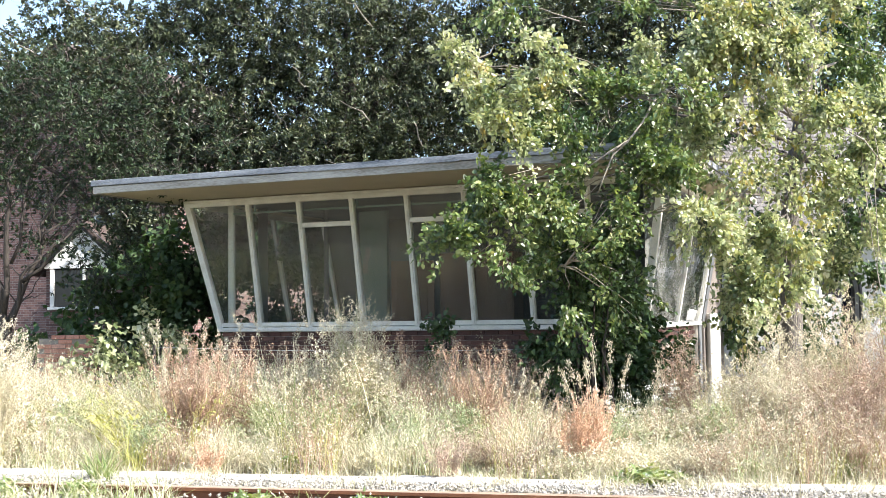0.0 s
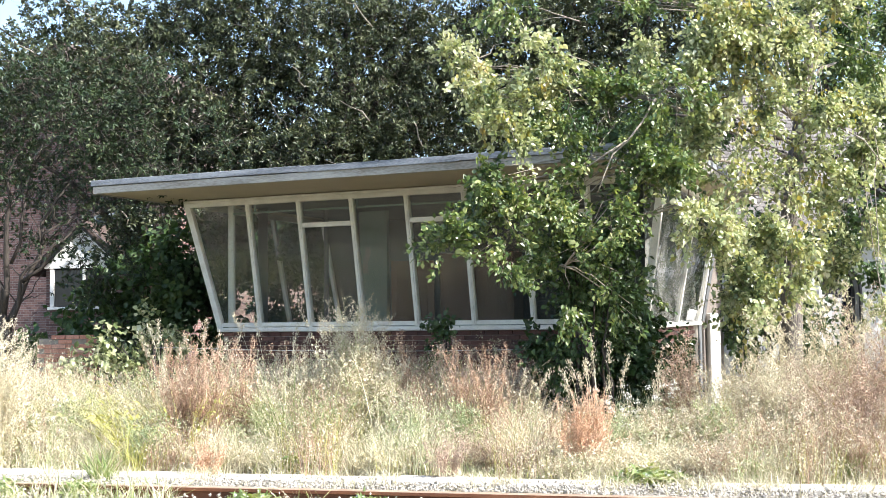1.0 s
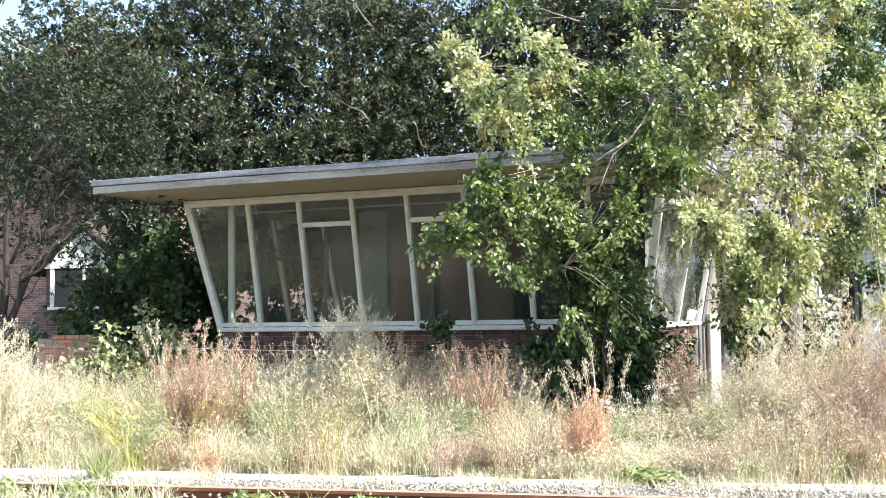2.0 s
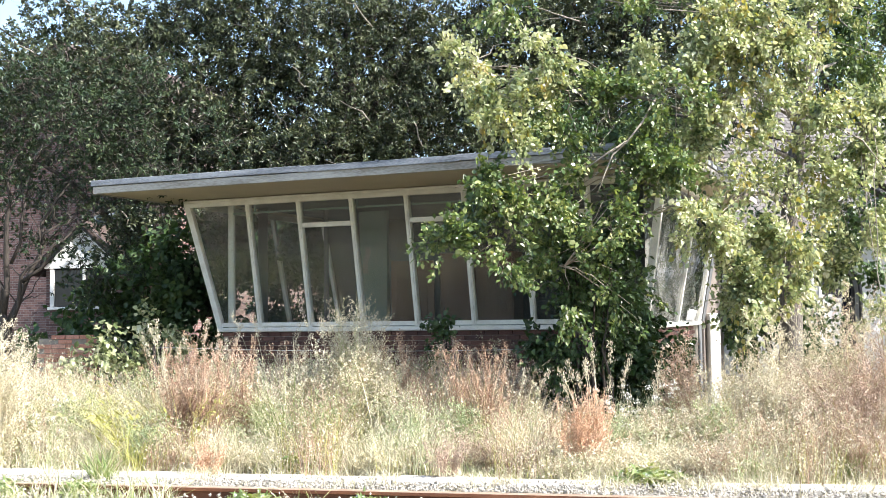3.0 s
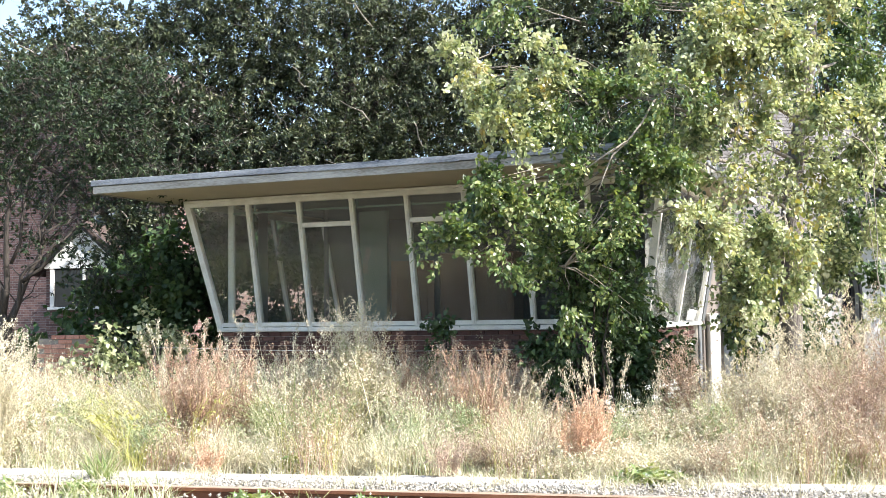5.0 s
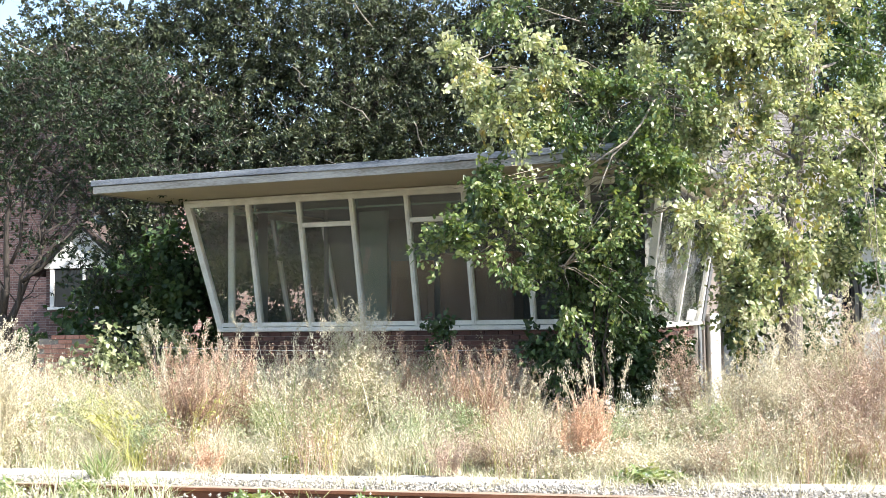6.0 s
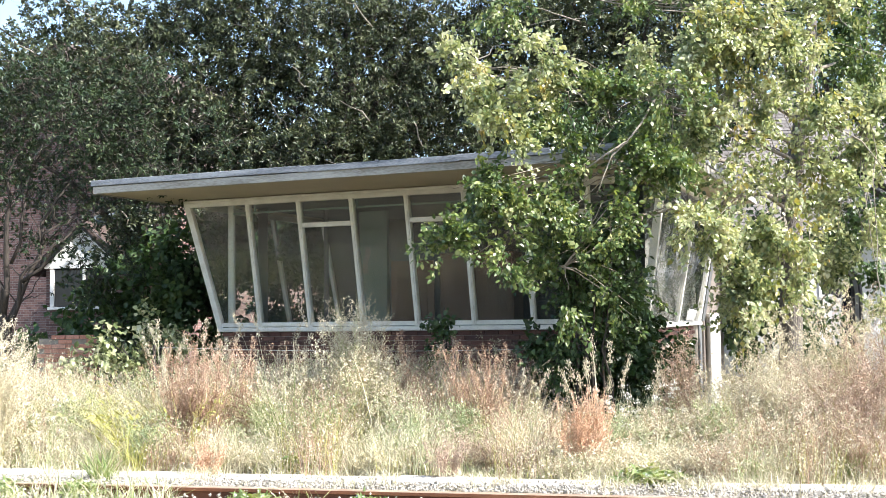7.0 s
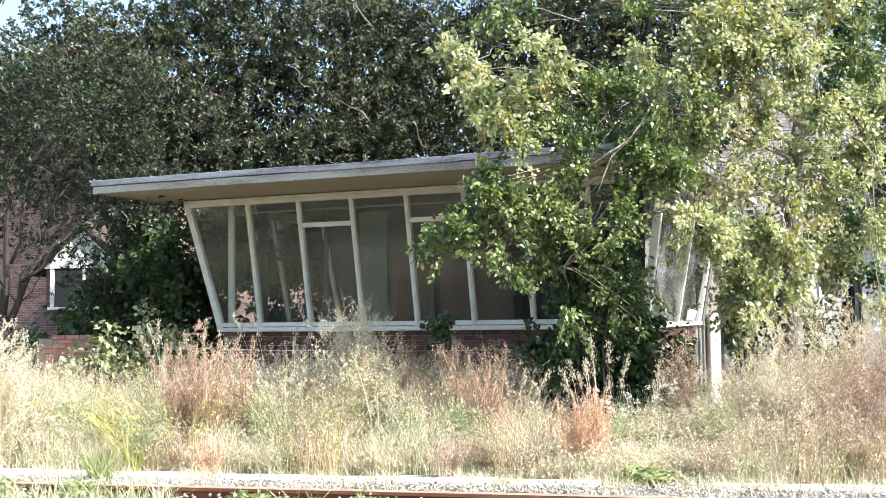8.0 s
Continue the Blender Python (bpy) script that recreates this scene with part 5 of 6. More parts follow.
# ---- weeds ----
def ground_cover():
    """Dry and green grass between the kerb and the cabin, and before the rail."""
    rng = np.random.default_rng(90)
    n = 20000
    x = rng.uniform(-7.5, 6.5, n)
    y = 11.4 - 0.22 * x + rng.uniform(0, 1, n) ** 1.3 * 5.0
    patch = np.array([noise.noise((a * 0.8, b * 0.8, 1.7)) for a, b in zip(x, y)])
    at = np.stack([x, y, np.zeros(n) - 0.02], axis=1)
    h = rng.uniform(0.15, 0.5, n) * (1.0 + 0.9 * patch)
    lean = rng.normal(size=(n, 2)) * h[:, None] * 0.45
    w = rng.uniform(0.006, 0.013, n)
    h = np.where(x > 1.8, h * 0.7, h)
    dry = patch + rng.normal(size=n) * 0.3 > -0.4
    pieces = []
    for mask, k in ((dry, 0), (~dry, 1)):
        v, f = blade_arrays(rng, at[mask], h[mask], lean[mask], w[mask])
        pieces.append((v, f, k))
    n = 1000
    x = rng.uniform(-6, 6, n)
    x = np.where(rng.random(n) < 0.45, rng.uniform(-4.6, -2.4, n), x)
    y = 9.62 - 0.23 * x + rng.uniform(-0.45, 0.28, n)
    keep = np.array([noise.noise((a * 1.6, 4.0, 0.5)) for a in x]) + (x < -2.4) * 0.45 > 0.18
    at = np.stack([x, y, np.zeros(n) - 0.02], axis=1)[keep]
    h = rng.uniform(0.08, 0.42, keep.sum())
    for mask, k in ((rng.random(len(h)) < 0.6, 0), (rng.random(len(h)) < 0.5, 1)):
        v, f = blade_arrays(rng, at[mask], h[mask], rng.normal(size=(mask.sum(), 2)) * h[mask][:, None] * 0.6, rng.uniform(0.007, 0.013, mask.sum()))
        pieces.append((v, f, k))
    # sprigs that hang over the kerb and stand in the ballast
    n = 8000
    x = rng.uniform(-6, 6, n)
    y = 11.0 - 0.22 * x + rng.uniform(-0.55, 0.32, n) * rng.random(n)
    keep = np.array([noise.noise((a * 2.3, b * 2.0, 6.0)) for a, b in zip(x, y)]) + rng.normal(size=n) * 0.12 > 0.02
    at = np.stack([x, y, np.zeros(n)], axis=1)[keep]
    h = rng.uniform(0.06, 0.24, keep.sum())
    v, f = blade_arrays(rng, at, h, rng.normal(size=(len(h), 2)) * h[:, None] * 0.7, rng.uniform(0.006, 0.012, len(h)))
    pieces.append((v, f, 0))
    # beyond the cabin's end
    n = 9000
    x = rng.uniform(-16, -7.5, n)
    y = 11.4 - 0.22 * x + rng.random(n) * 4.0
    h = rng.uniform(0.2, 0.6, n)
    v, f = blade_arrays(rng, np.stack([x, y, np.full(n, -0.02)], axis=1), h, rng.normal(size=(n, 2)) * h[:, None] * 0.5, rng.uniform(0.012, 0.022, n))
    pieces.append((v, f, 1))
    tagged(new("grass", joined("grass", pieces, [M_CREAM, M_GREENGRASS])), "sun-bleached dry grass mixed with green blades", "grass", kind="stuff")


def belt_top(x):
    """How high the weeds stand along the belt."""
    return float(np.interp(x, [-6.5, -5.2, -4.6, -3.2, -2.5, -1.5, -0.95, -0.4, 0.4, 1.1, 2.3, 2.8, 3.4, 4.0, 5.2, 6.5], [1.4, 1.4, 1.05, 1.1, 1.3, 1.35, 1.5, 1.35, 1.25, 0.8, 0.68, 1.0, 1.15, 1.35, 1.55, 1.6]))


def dry_stems():
    """The tangle of thin dead stems with small leaves and seed cases that fills the belt."""
    rng = np.random.default_rng(95)
    n = 32000
    x = np.where(rng.random(n) < 0.87, rng.uniform(-6.6, 6.2, n), rng.uniform(-15.0, -6.6, n))
    q = rng.random(n)
    y = 11.25 - 0.22 * x + q * 3.9
    hue = np.array([0.9 * noise.noise((a * 1.1, b * 0.8, 9.2)) for a, b in zip(x, y)]) + rng.normal(size=n) * 0.18 + np.interp(x, [-5, -3.6, -2.9, -2.1, -1.2, -0.5, 0.4, 1.0, 2.0, 3.4, 5.0], [-0.05, 0.02, 0.26, -0.12, -0.02, -0.1, 0.3, 0.12, 0.0, 0.14, 0.26])
    thick = np.array([noise.noise((a * 1.9, b * 1.4, 2.2)) for a, b in zip(x, y)])
    top = np.array([belt_top(a) for a in x]) * np.clip(0.5 + 0.9 * q, 0, 1.0) * (0.9 + 0.35 * thick)
    h = top * rng.uniform(0.4, 1.0, n) * np.where(thick < -0.1, 0.55, 1.08)
    at = np.stack([x, y, np.full(n, -0.02)], axis=1)
    keep = thick + rng.normal(size=n) * 0.06 > -0.16
    x, q, hue, h, at, n = x[keep], q[keep], hue[keep], h[keep], at[keep], int(keep.sum())
    lean = rng.normal(size=(n, 2)) * h[:, None] * 0.26
    l2 = np.minimum(np.linalg.norm(lean, axis=1) / h, 1.2)
    per = 9
    pieces = []
    for lo, hi, a, b in ((-9, -0.3, 0, 1), (-0.3, 0.12, 2, 3), (0.12, 0.3, 4, 5), (0.3, 9, 6, 7)):
        m = (hue >= lo) & (hue < hi)
        v, f = blade_arrays(rng, at[m], h[m], lean[m], rng.uniform(0.004, 0.010, m.sum()), segs=3)
        pieces.append((v, f, a))
        i = np.repeat(np.nonzero(m)[0], per)
        k = rng.uniform(0.25, 1.02, len(i))
        p = at[i].copy()
        p[:, :2] += lean[i] * (k ** 1.8)[:, None]
        p[:, 2] += h[i] * (k - 0.28 * l2[i] * k ** 2.2)
        p += rng.normal(size=p.shape) * 0.022
        v, f = leaf_arrays(rng, p, rng.normal(size=p.shape), rng.uniform(0.010, 0.034, len(i)), wide=0.5, simple=True)
        pieces.append((v, f, b))
    mats = [M_SAGE, M_SAGE, M_CREAM, M_FLUFF, M_YELLOWSTEM, M_CREAM, M_REDDOCK, M_PINKFLUFF]
    tagged(new("dry_stems", joined("dry_stems", pieces, mats)), "tangle of thin dead weed stems and seed cases", "weeds", kind="stuff")


def weed(name, label, x, y, seed, height, spread, stalks, stalk_mat, head_mat=None, heads=0, head_size=0.012, head_from=0.55,
         leaves=0, leaf_mat_=None, leaf_size=0.06, lean=(0.0, 0.0), bend=0.25, width=0.006, base=0.4, sides=0, upright=False, group="weeds"):
    """One weed: stalks from a common foot, with seed heads on their upper part and leaves on the lower."""
    rng = np.random.default_rng(seed)
    th = empty(name, pose(x, y, 0), label, "weed", group)
    r = spread * np.sqrt(rng.random(stalks)) * base
    a = rng.uniform(0, 2 * math.pi, stalks)
    at = np.stack([np.cos(a) * r, np.sin(a) * r * 0.7, np.full(stalks, -0.03)], axis=1)
    h = height * rng.uniform(0.6, 1.1, stalks)
    out = at[:, :2] / max(spread * base, 1e-3) * spread * (1 - base) * 1.0
    ln = out + rng.normal(size=(stalks, 2)) * bend * h[:, None] * 0.5 + np.array(lean) * h[:, None]
    v, f = blade_arrays(rng, at, h, ln, np.full(stalks, width) * rng.uniform(0.7, 1.3, stalks), segs=5)
    tagged(part("stalk_mass", joined("stalk_mass", [(v, f, 0)], [stalk_mat]), th), kind="stuff")
    l2 = np.minimum(np.linalg.norm(ln, axis=1) / h, 1.2)

    def along(k, i):
        p = at[i].copy()
        p[:, :2] += ln[i] * (k ** 1.8)[:, None]
        p[:, 2] += h[i] * (k - 0.28 * l2[i] * k ** 2.2)
        return p
    if heads:
        i = np.repeat(np.arange(stalks), heads)
        k = rng.uniform(head_from, 1.02, len(i))
        p = along(k, i)
        fan = sides * (1.02 - k)[:, None] * h[i][:, None]
        p += rng.normal(size=p.shape) * (head_size * 0.8 + fan) * np.array([1, 1, 0.6])
        w = rng.normal(size=p.shape) * (0.35 if upright else 1.0) + np.array([0, 0, 1.0 if upright else 0.5])
        v, f = leaf_arrays(rng, p, w, head_size * rng.uniform(0.6, 1.5, len(i)), wide=0.3 if upright else 0.8, simple=True)
        tagged(part("seed_mass", joined("seed_mass", [(v, f, 0)], [head_mat]), th), kind="stuff")
    if leaves:
        i = np.repeat(np.arange(stalks), leaves)
        k = rng.uniform(0.05, 0.8, len(i))
        p = along(k, i)
        w = rng.normal(size=p.shape) * np.array([1, 1, 0.5])
        v, f = leaf_arrays(rng, p, w, leaf_size * rng.uniform(0.5, 1.3, len(i)), wide=0.3, droop=0.2, simple=True)
        tagged(part("foliage", joined("foliage", [(v, f, 0)], [leaf_mat_ or stalk_mat]), th), kind="stuff")
    return th


def branchy(name, label, x, y, seed, height, spread, stems, branches, tufts, stem_mat, tuft_mat, tuft=0.016, start=0.35, out=0.65, reach=0.3,
            leaves=0, leaf_mat_=None, leaf_size=0.05, lean=(0.0, 0.0), bend=0.22, width=0.007, base=0.4, slim=0.7, group="weeds"):
    """A branched weed: upright stems, side shoots that shorten towards the top, each shoot set with seed tufts."""
    rng = np.random.default_rng(seed)
    th = empty(name, pose(x, y, 0), label, "weed", group)
    r = spread * np.sqrt(rng.random(stems)) * base
    a = rng.uniform(0, 2 * math.pi, stems)
    at = np.stack([np.cos(a) * r, np.sin(a) * r * 0.7, np.full(stems, -0.03)], axis=1)
    h = height * rng.uniform(0.55, 1.08, stems)
    ln = at[:, :2] / (spread * base) * spread * (1 - base) + rng.normal(size=(stems, 2)) * bend * h[:, None] * 0.5 + np.array(lean) * h[:, None]
    l2 = np.minimum(np.linalg.norm(ln, axis=1) / h, 1.2)

    def along(k, i):
        p = at[i].copy()
        p[:, :2] += ln[i] * (k ** 1.8)[:, None]
        p[:, 2] += h[i] * (k - 0.28 * l2[i] * k ** 2.2)
        return p
    v, f = blade_arrays(rng, at, h, ln, np.full(stems, width) * rng.uniform(0.7, 1.3, stems), segs=4)
    i = np.repeat(np.arange(stems), branches)
    k = rng.uniform(start, 0.97, len(i))
    root = along(k, i)
    az = rng.uniform(0, 2 * math.pi, len(i))
    length = h[i] * reach * (1.08 - k) / (1.08 - start) * rng.uniform(0.6, 1.2, len(i)) + 0.04
    way = unit(np.stack([np.cos(az) * out, np.sin(az) * out, rng.uniform(0.5, 1.0, len(i))], axis=1))
    tip = root + way * length[:, None]
    side = unit(np.cross(way, rng.normal(size=way.shape)))
    v2 = np.stack([root - side * 0.002, root + side * 0.002, tip + side * 0.001, tip - side * 0.001], axis=1).reshape(-1, 3)
    pieces = [(v, f, 0), (v2, np.arange(len(v2)).reshape(-1, 4), 0)]
    tagged(part("stalk_mass", joined("stalk_mass", pieces, [stem_mat]), th), kind="stuff")
    j = np.repeat(np.arange(len(root)), tufts)
    t = rng.uniform(0.3, 1.05, len(j))[:, None]
    p = root[j] + (tip - root)[j] * t + rng.normal(size=(len(j), 3)) * tuft * 0.6
    v, f = leaf_arrays(rng, p, rng.normal(size=p.shape) + way[j] * 0.8, tuft * rng.uniform(0.5, 1.5, len(j)), wide=slim, simple=True)
    tagged(part("seed_mass", joined("seed_mass", [(v, f, 0)], [tuft_mat]), th), kind="stuff")
    if leaves:
        i = np.repeat(np.arange(stems), leaves)
        p = along(rng.uniform(0.05, 0.75, len(i)), i)
        v, f = leaf_arrays(rng, p, rng.normal(size=p.shape) * np.array([1, 1, 0.5]), leaf_size * rng.uniform(0.5, 1.3, len(i)), wide=0.32, droop=0.2, simple=True)
        tagged(part("foliage", joined("foliage", [(v, f, 0)], [leaf_mat_ or stem_mat]), th), kind="stuff")
    return th


def build_weeds():
    """The belt of weeds, plant by plant; gives those that the wind moves with their sway."""
    sway = []
    rng = random.Random(12)

    def cream(x, y, h, s, seed, mats=(M_CREAM, M_FLUFF), dens=1.0, **kw):
        kw.pop("upright", None)
        return branchy("seeding_weed", kw.pop("label", "tall bleached weed gone to cream fluffy seed"), x, y, seed, h, s, int(34 * dens), 15, 11, mats[0], mats[1], 0.017, 0.25, 0.7, 0.26, 10, mats[0], 0.06, **kw)

    def dock(x, y, h, s, seed, m=M_REDDOCK, n=34, **kw):
        return branchy("dock_plant", kw.pop("label", "dead dock with red-brown seed spikes"), x, y, seed, h, s, max(9, int(n * 0.6)), 12, 12, m, m, 0.02, 0.3, 0.22, 0.22, 3, m, 0.09, width=0.010, base=0.5, bend=0.3, slim=0.38, **kw)

    def leafy(x, y, h, s, seed):
        return branchy("leafy_weed", "grey-green leafy weed among dry grass", x, y, seed, h, s, 26, 12, 8, M_SAGE, M_FLUFF if seed % 2 else M_SAGE, 0.02, 0.3, 0.7, 0.25, 34, M_SAGE, 0.07)

    def tussock(x, y, h, s, seed, m=M_CREAM, n=420, **kw):
        return weed("grass_tussock", kw.pop("label", "arching tussock of dry pale grass"), x, y, seed, h, s, n, m, bend=kw.pop("bend", 0.85), width=0.011, **kw)

    # big fluffy weeds on the right
    for i, (x, y, h, s) in enumerate([(3.4, 12.9, 1.25, 0.4), (3.9, 12.6, 1.75, 0.5), (4.4, 12.6, 1.95, 0.5), (4.85, 12.4, 1.95, 0.5), (5.3, 11.9, 1.7, 0.6), (4.2, 11.7, 1.3, 0.55), (3.5, 12.1, 1.2, 0.5),
                                      (4.8, 11.3, 1.2, 0.55), (2.72, 13.2, 1.42, 0.28), (5.6, 13.0, 1.9, 0.6)]):
        pink = i in (3, 5, 7, 8)
        sway.append((cream(x, y, h, s, 300 + i, (M_REDDOCK, M_PINKFLUFF) if pink else (M_CREAM, M_FLUFF), 1.35,
                           label="pinkish brown weed gone to seed" if pink else "tall bleached weed gone to cream fluffy seed"), 0.25, i))
    # centre plume and the plants round it
    for i, (x, y, h, s, d) in enumerate([(-1.05, 13.4, 1.9, 0.28, 2.2), (-1.45, 13.2, 1.25, 0.4, 0.9), (-0.75, 13.3, 1.2, 0.35, 0.7), (-4.98, 12.7, 1.75, 0.38, 1.8), (-5.3, 13.2, 1.5, 0.5, 1.0)]):
        sway.append((cream(x, y, h, s, 320 + i, dens=d, upright=True), 0.5 if i == 0 else 0.2, i + 3))
    for i, (x, y, h, s) in enumerate([(-4.4, 14.0, 0.9, 0.45), (-3.9, 14.2, 1.0, 0.45), (-4.6, 13.3, 0.8, 0.45), (-2.0, 12.9, 1.05, 0.4), (-1.5, 12.4, 0.85, 0.4), (-0.4, 12.6, 0.85, 0.35), (0.25, 12.4, 0.8, 0.4), (0.9, 12.9, 0.9, 0.4),
                                      (1.75, 12.4, 0.6, 0.4), (2.3, 12.2, 0.65, 0.45), (2.9, 11.9, 0.75, 0.45), (-5.6, 14.6, 0.95, 0.5), (-3.2, 12.3, 0.7, 0.4)]):
        leafy(x, y, h, s, 340 + i)
    # dense leafy foot of the tall plume
    for i, (x, y, h, s) in enumerate([(-1.08, 13.35, 1.85, 0.24), (-1.2, 13.2, 1.35, 0.34), (-0.85, 13.2, 1.2, 0.32), (-1.7, 13.3, 1.15, 0.35)]):
        sway.append((branchy("plume_weed", "tall leafy weed with a plume of cream seed", x, y, 760 + i, h, s, 34, 16, 10, M_SAGE, M_FLUFF, 0.023, 0.25, 0.6, 0.2, 46, M_SAGE, 0.06), 0.4 if i == 0 else 0.2, i + 3))
    # long bare stalks that stand and lean among the rest
    for i in range(40):
        x = -5.6 + i * 0.275 + rng.uniform(-0.12, 0.12)
        y = 11.9 - 0.22 * x + rng.uniform(0.0, 2.2)
        red = -3.2 < x < -2.1 or 0.0 < x < 0.9 or x > 2.6
        m = M_REDDOCK if red and i % 2 else M_CREAM
        weed("dry_stalk", "thin reddish dead stalks leaning among the weeds" if m is M_REDDOCK else "thin bleached dead stalks leaning among the weeds", x, y, 800 + i, belt_top(x) * rng.uniform(0.75, 1.12), 0.3, 9, m, m, 16, 0.02, 0.7, lean=(rng.uniform(-0.35, 0.35), 0), bend=0.35, width=0.014, upright=True, group="dry stalks")
    # docks
    for i, (x, y, h, s, n) in enumerate([(-3.0, 12.9, 1.45, 0.25, 50), (-2.7, 12.8, 1.5, 0.28, 60), (-2.35, 13.0, 1.45, 0.28, 50), (-2.9, 13.4, 1.4, 0.3, 40), (-0.42, 13.5, 1.45, 0.3, 34), (0.22, 12.8, 1.4, 0.22, 34), (0.5, 12.7, 1.35, 0.25, 40), (0.9, 14.4, 1.2, 0.3, 22), (-2.0, 15.0, 1.35, 0.4, 26), (2.75, 13.6, 1.3, 0.25, 20)]):
        sway.append((dock(x, y, h, s, 360 + i, n=n), 0.2, i))
    for i, (x, y, h, s, n) in enumerate([(1.30, 11.4, 0.88, 0.26, 70), (1.5, 11.5, 0.92, 0.22, 60), (-2.45, 11.7, 0.4, 0.2, 24), (-0.02, 11.2, 0.45, 0.25, 24), (4.6, 11.2, 0.7, 0.25, 30)]):
        dock(x, y, h, s, 380 + i, M_ORANGE if i < 3 else M_PINKFLUFF, n, label="upright rust-orange dock gone to seed" if i < 3 else "low pinkish dock gone to seed")
    # grasses
    for i, (x, y, h, s, m, lean) in enumerate([(0.85, 11.7, 0.75, 0.45, M_CREAM, (-0.4, 0)), (-1.75, 12.6, 1.0, 0.35, M_GREENGRASS, (-0.35, 0)), (-1.3, 12.5, 0.8, 0.35, M_GREENGRASS, (-0.2, 0)),
                                               (-3.25, 12.0, 0.6, 0.3, M_YELLOWSTEM, (-0.1, 0)), (3.0, 11.6, 0.5, 0.35, M_GREENGRASS, (0.1, 0)), (-3.5, 11.6, 0.45, 0.3, M_GREENGRASS, (0, 0)),
                                               (0.0, 13.4, 1.0, 0.45, M_CREAM, (0.1, 0)), (2.0, 12.7, 0.75, 0.5, M_CREAM, (0.3, 0)), (3.9, 11.0, 0.4, 0.35, M_GREENGRASS, (0, 0))]):
        nm = {M_CREAM: "arching tussock of dry pale grass", M_GREENGRASS: "tussock of green and straw grass", M_YELLOWSTEM: "yellow-green nodding grass stalks"}[m]
        tussock(x, y, h * 1.1, s, 400 + i, m, 60 if m is M_YELLOWSTEM else 130, label=nm, lean=lean)
    # yellow-green stalks that arch over to one side
    for i, (x, y, h, l) in enumerate([(-3.3, 12.6, 1.25, -0.55), (-3.0, 12.7, 1.35, -0.5), (-3.55, 12.5, 1.1, -0.6), (-2.85, 12.5, 1.2, 0.45), (-3.75, 13.0, 1.2, -0.4)]):
        weed("arching_grass", "yellow-green nodding grass stalks", x, y, 720 + i, h, 0.2, 20, M_YELLOWSTEM, M_YELLOWSTEM, 22, 0.016, 0.55, 3, M_YELLOWSTEM, 0.1, lean=(l, 0), bend=0.3, width=0.012, upright=True)
    # low fuzz along the kerb and middling plants behind it, each with the hue of its stretch
    zones = [(-4.0, (M_CREAM, M_FLUFF), (M_SAGE, M_FLUFF)), (-3.2, (M_SAGE, M_CREAM), (M_CREAM, M_FLUFF)), (-2.0, (M_REDDOCK, M_FLUFF), (M_CREAM, M_FLUFF)), (-0.3, (M_SAGE, M_FLUFF), (M_CREAM, M_CREAM)),
             (1.0, (M_REDDOCK, M_PINKFLUFF), (M_CREAM, M_PINKFLUFF)), (2.4, (M_CREAM, M_FLUFF), (M_CREAM, M_CREAM)), (9.0, (M_REDDOCK, M_FLUFF), (M_CREAM, M_PINKFLUFF))]
    for i in range(52):
        x = -5.9 + i * 0.222 + rng.uniform(-0.12, 0.12)
        pair = next(z for z in zones if x < z[0])[1 + (rng.random() < 0.5)]
        y = 11.42 - 0.22 * x + rng.uniform(0.05, 0.9)
        branchy("low_weed", "low bleached weed gone to seed by the kerb", x, y, 600 + i, rng.uniform(0.3, 0.62) * (1.6 if x > 2.5 else 1.0), 0.4, 34, 9, 7, pair[0], pair[1], 0.017, 0.1, 0.9, 0.35, 8, pair[0], 0.045, bend=0.6, group="low weeds")
        if i % 2 == 0:
            x += rng.uniform(-0.1, 0.1)
            if 1.1 < x < 2.5:
                continue
            y = 12.5 - 0.22 * x + rng.uniform(0.0, 1.2)
            pair = next(z for z in zones if x < z[0])[1 + (rng.random() < 0.5)]
            cream(x, y, belt_top(x) * rng.uniform(0.6, 0.95), 0.4, 660 + i, pair, 0.8, label="bleached branching weed among dry grass")
    # the back row, against the cabin's base wall
    for i in range(34):
        x = -6.4 + i * 0.225 + rng.uniform(-0.15, 0.15)
        y = 17.3 - 0.40 * (x + 3.7) * (x > -4) - rng.uniform(0.9, 2.0)
        h = rng.uniform(1.05, 1.38)
        if x < -4.2:
            h *= 0.75
        if i % 3 == 0:
            dock(x, y, h * 1.08, 0.35, 500 + i, n=24)
        elif i % 3 == 1:
            leafy(x, y, h, 0.5, 500 + i)
        else:
            cream(x, y, h, 0.5, 500 + i, (M_CREAM, M_PINKFLUFF), 0.7, label="pinkish brown weed gone to seed")
    # single tall grass stalks with seed heads
    for i, (x, y, h, l) in enumerate([(-3.55, 14.0, 1.55, 0.1), (-3.4, 14.1, 1.6, -0.12), (-3.1, 14.0, 1.58, 0.05), (-2.85, 14.2, 1.6, 0.06), (-2.2, 14.3, 1.85, -0.15), (-2.05, 14.3, 1.95, 0.12), (-1.4, 14.0, 1.85, -0.1), (-0.85, 14.2, 1.75, -0.1),
                                      (1.75, 13.2, 1.55, -0.08), (1.95, 13.2, 1.5, 0.05), (2.4, 13.0, 1.15, 0.1), (1.6, 13.1, 1.2, -0.2), (2.55, 13.1, 1.0, 0.3), (0.4, 13.0, 1.15, -0.3), (0.75, 13.0, 1.1, 0.3)]):
        s = weed("grass_stalk", "single tall grass stalk with a pale seed head", x, y, 430 + i, h, 0.12, 4, M_CREAM, M_FLUFF, 110, 0.026, 0.82, lean=(l, 0), bend=0.16, width=0.012, upright=True)
        sway.append((s, 0.7, i))
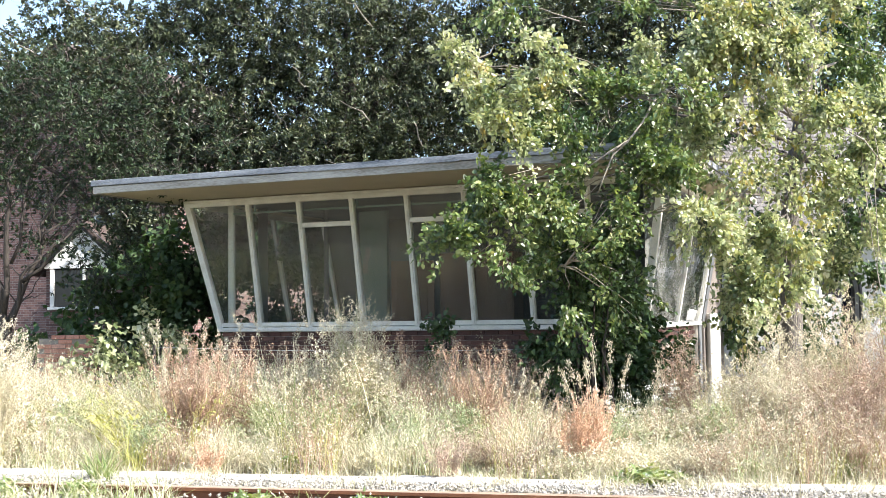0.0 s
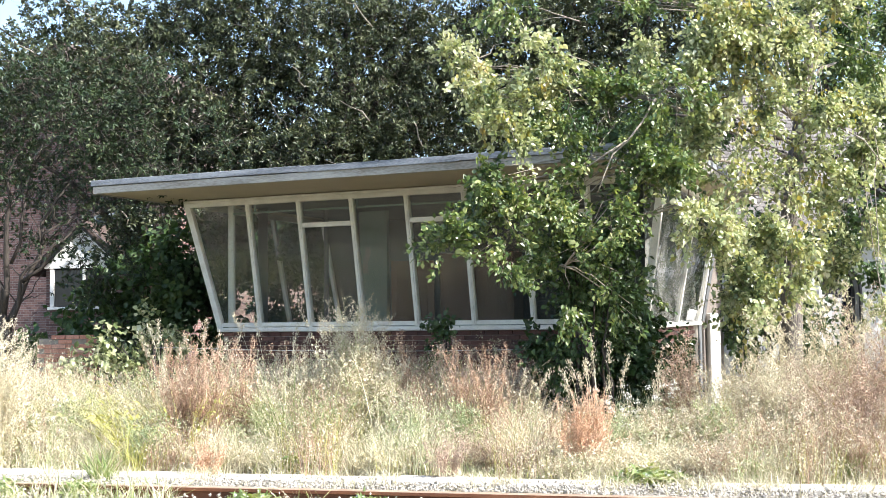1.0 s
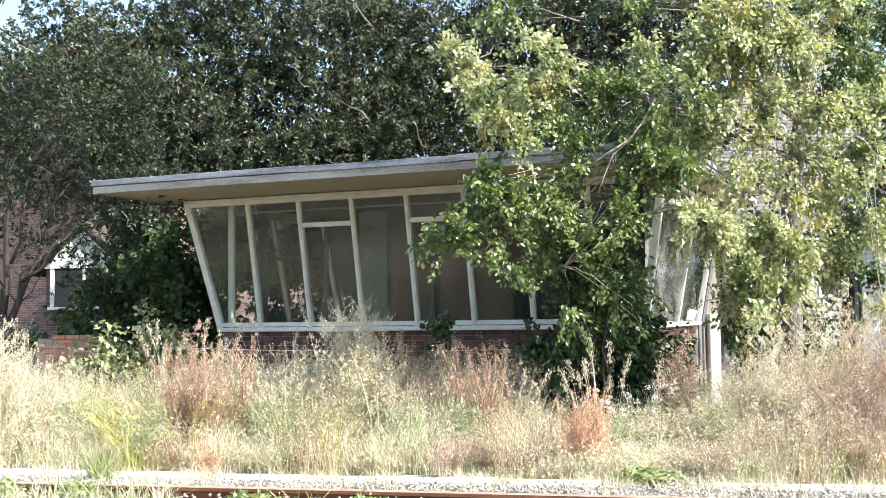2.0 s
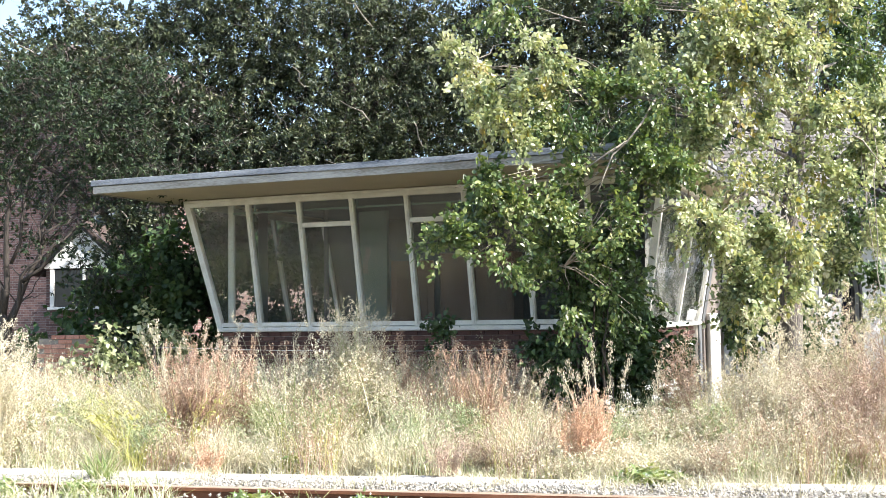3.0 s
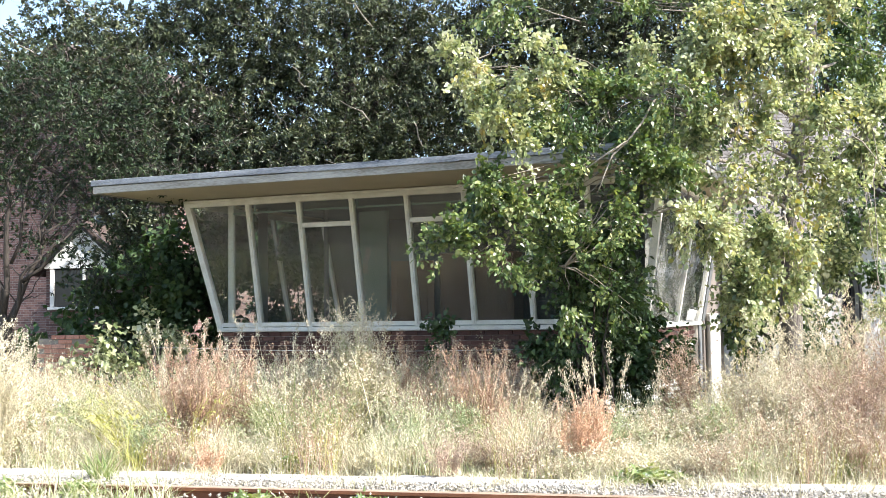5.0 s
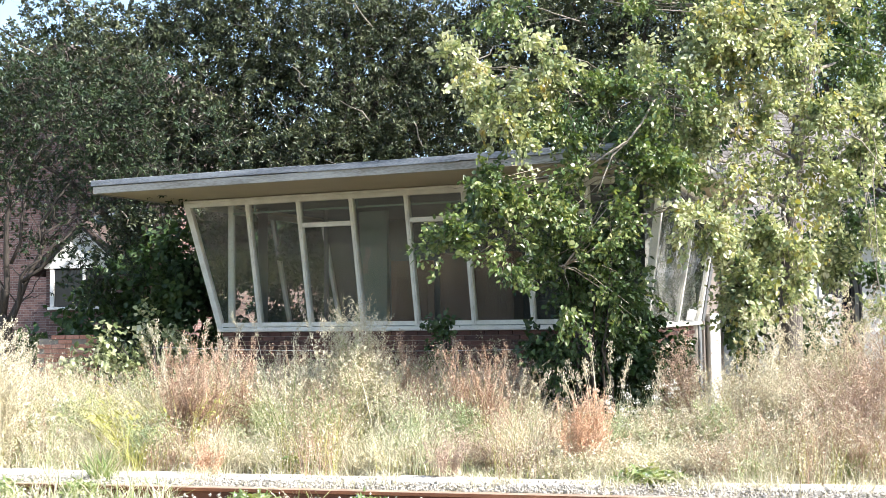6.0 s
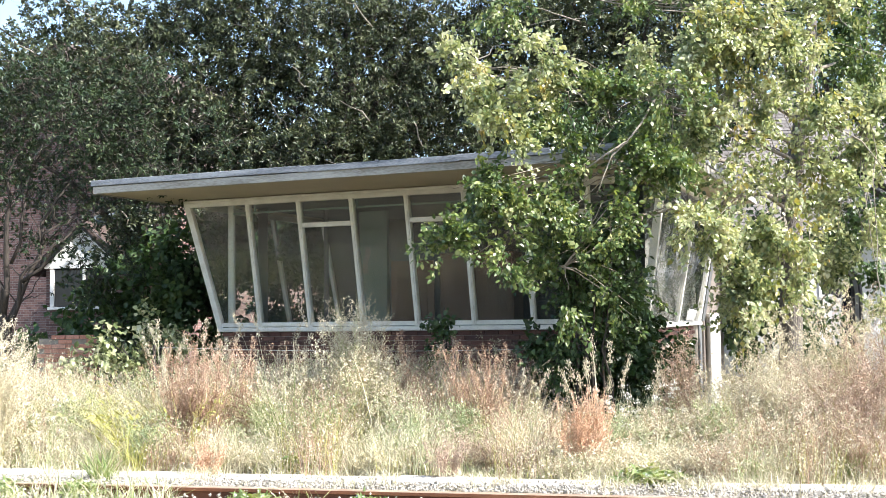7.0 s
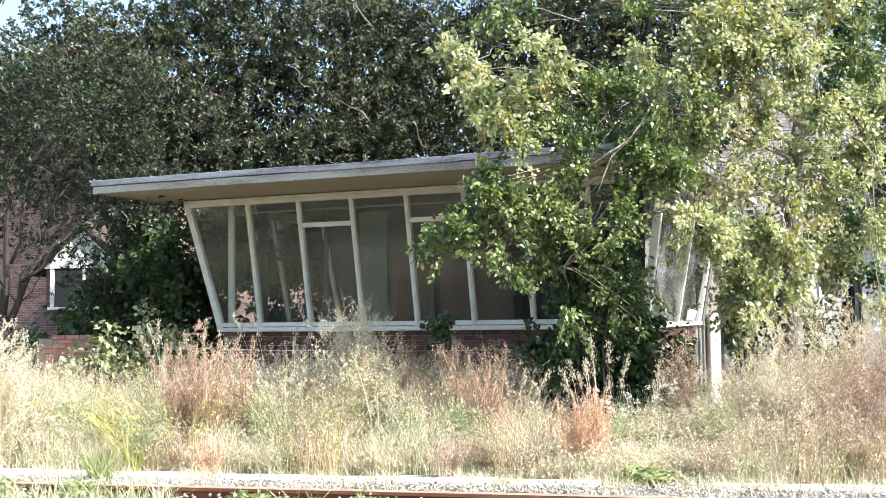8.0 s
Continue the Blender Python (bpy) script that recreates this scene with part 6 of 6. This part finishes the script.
    # white umbels
    for i, (x, y, h) in enumerate([(1.95, 12.9, 0.85), (2.15, 12.8, 0.75), (2.5, 12.8, 0.88), (1.85, 12.6, 0.7), (-4.55, 13.0, 0.75), (-4.75, 12.9, 0.7)]):
        weed("umbel_flower", "wild white umbel in flower", x, y, 450 + i, h, 0.2, 9, M_SAGE, M_FLOWER, 24, 0.016, 0.98, 10, M_SAGE, 0.07, sides=0.5)
    # low green plants by the kerb
    for i, (x, y, h) in enumerate([(1.85, 10.95, 0.22), (2.05, 11.0, 0.2), (-1.6, 12.0, 0.3), (2.9, 11.2, 0.25), (-3.4, 10.6, 0.2), (-4.2, 10.75, 0.22), (-1.7, 10.2, 0.14), (-0.7, 9.9, 0.12)]):
        weed("low_herb", "low green broad-leaved herb by the track", x, y, 470 + i, h * 1.25, 0.32, 30, M_GREENGRASS, M_FLOWER, 1, 0.02, 0.95, 14, M_GREENGRASS, 0.10, bend=0.6)
    return sway


def build_fence_wire():
    """A slack wire before the cabin, held by two thin stakes."""
    f = empty("wire_fence", pose(0, 0, 0), "slack galvanised wire on thin stakes before the cabin", "fence")
    pts = [(-4.35 + 6.6 * t, 17.0 - 2.2 * t, 1.24 - 0.06 * math.sin(math.pi * t) - 0.02 * t) for t in [i / 20 for i in range(21)]]
    part("wire", Geo().tube(pts, [0.004] * 21, 5).mesh("wire", M_WIRE, smooth=True), f)
    for p in (pts[0], pts[-1]):
        part("stake", Geo().box(p[0] - 0.02, p[0] + 0.02, p[1] - 0.02, p[1] + 0.02, -0.1, p[2] + 0.03).mesh("stake", M_BARKDARK, 0.004), f)


def build_brick_pier():
    """Low broken brick wall beside the hedge; the bricks are laid one by one."""
    p = empty("brick_pier", pose(-6.68, 18.6, 0, 0, 0, 5), "low crumbling red brick garden pier in sun", "pier")
    part("core", Geo().box(0.02, 0.88, 0.02, 0.2, -0.1, 1.36).mesh("core", M_MORTAR), p)
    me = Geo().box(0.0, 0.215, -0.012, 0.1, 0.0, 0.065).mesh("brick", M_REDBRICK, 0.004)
    rng = random.Random(9)
    for j in range(19):
        for i in range(4):
            if j > 16 and rng.random() < 0.35:
                continue
            part("brick", me, p).location = (i * 0.225 + (0.11 if j % 2 else 0), rng.uniform(-0.006, 0.004), j * 0.075)


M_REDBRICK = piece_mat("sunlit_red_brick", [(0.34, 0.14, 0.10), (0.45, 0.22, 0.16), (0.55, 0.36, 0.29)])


def lay_bricks(plinth):
    """The visible upper courses of the cabin's base wall."""
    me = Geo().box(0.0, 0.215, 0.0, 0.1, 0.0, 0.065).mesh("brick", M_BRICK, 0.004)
    rng = random.Random(21)
    for j in range(8):
        z = SILL - 0.155 - j * 0.075
        for i in range(33):
            x = i * 0.225 - (0.11 if j % 2 else 0) + 0.02
            if x < -0.01 or x > LONG - 0.2:
                continue
            part("brick", me, plinth).location = (x, rng.uniform(0.0, 0.008), z)
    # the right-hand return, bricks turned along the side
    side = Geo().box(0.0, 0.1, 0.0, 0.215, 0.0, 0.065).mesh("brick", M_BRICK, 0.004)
    for j in range(3):
        for i in range(16):
            part("brick", side, plinth).location = (LONG - 0.1 + rng.uniform(0.0, 0.006), 0.13 + i * 0.225 + (0.11 if j % 2 else 0), SILL - 0.155 - j * 0.075)


build_ground()
build_rail()
build_ballast()
build_kerb()
cabin, plinth = build_cabin()
build_interior()
build_desk()
build_window_bits()
build_post()
build_brick_house()
build_white_house()
build_far_house()
build_van()
build_dark_trees()
build_left_tree()
build_shrubs()
build_back_tree()
build_shade_tree()
lime_boughs = build_lime()
ground_cover()
dry_stems()
swaying_weeds = build_weeds()
build_fence_wire()
build_brick_pier()
lay_bricks(plinth)


def motions():
    """A light breeze: the right-hand boughs sink and drift, the weeds nod."""
    for b, deg, k in lime_boughs:
        base = b.location.copy()
        rows = []
        for i in range(17):
            t = i * 0.5
            drift = deg * (min(1.0, (t / 4.2) ** 2) if k in (7, 8) else (t / 8.0) ** 1.4)
            wave = deg * 0.22 * math.sin(t * 2.1 + k * 1.3) + 0.05 * math.sin(t * 3.3 + k)
            rows.append((t, Matrix.Translation(base) @ pose(0, 0, 0, 0.5 * drift + 0.25 * wave, -1.1 * drift - 0.4 * wave, -1.6 * drift + 0.5 * wave)))
        walk(b, rows)
    for w, deg, k in swaying_weeds:
        base = w.matrix_basis.copy()
        walk(w, [(i * 0.5, base @ pose(0, 0, 0, 0.3 * deg * math.sin(i * 1.3 + k), deg * 0.6 * math.sin(i * 0.9 + k * 1.7), 0)) for i in range(17)])


motions()
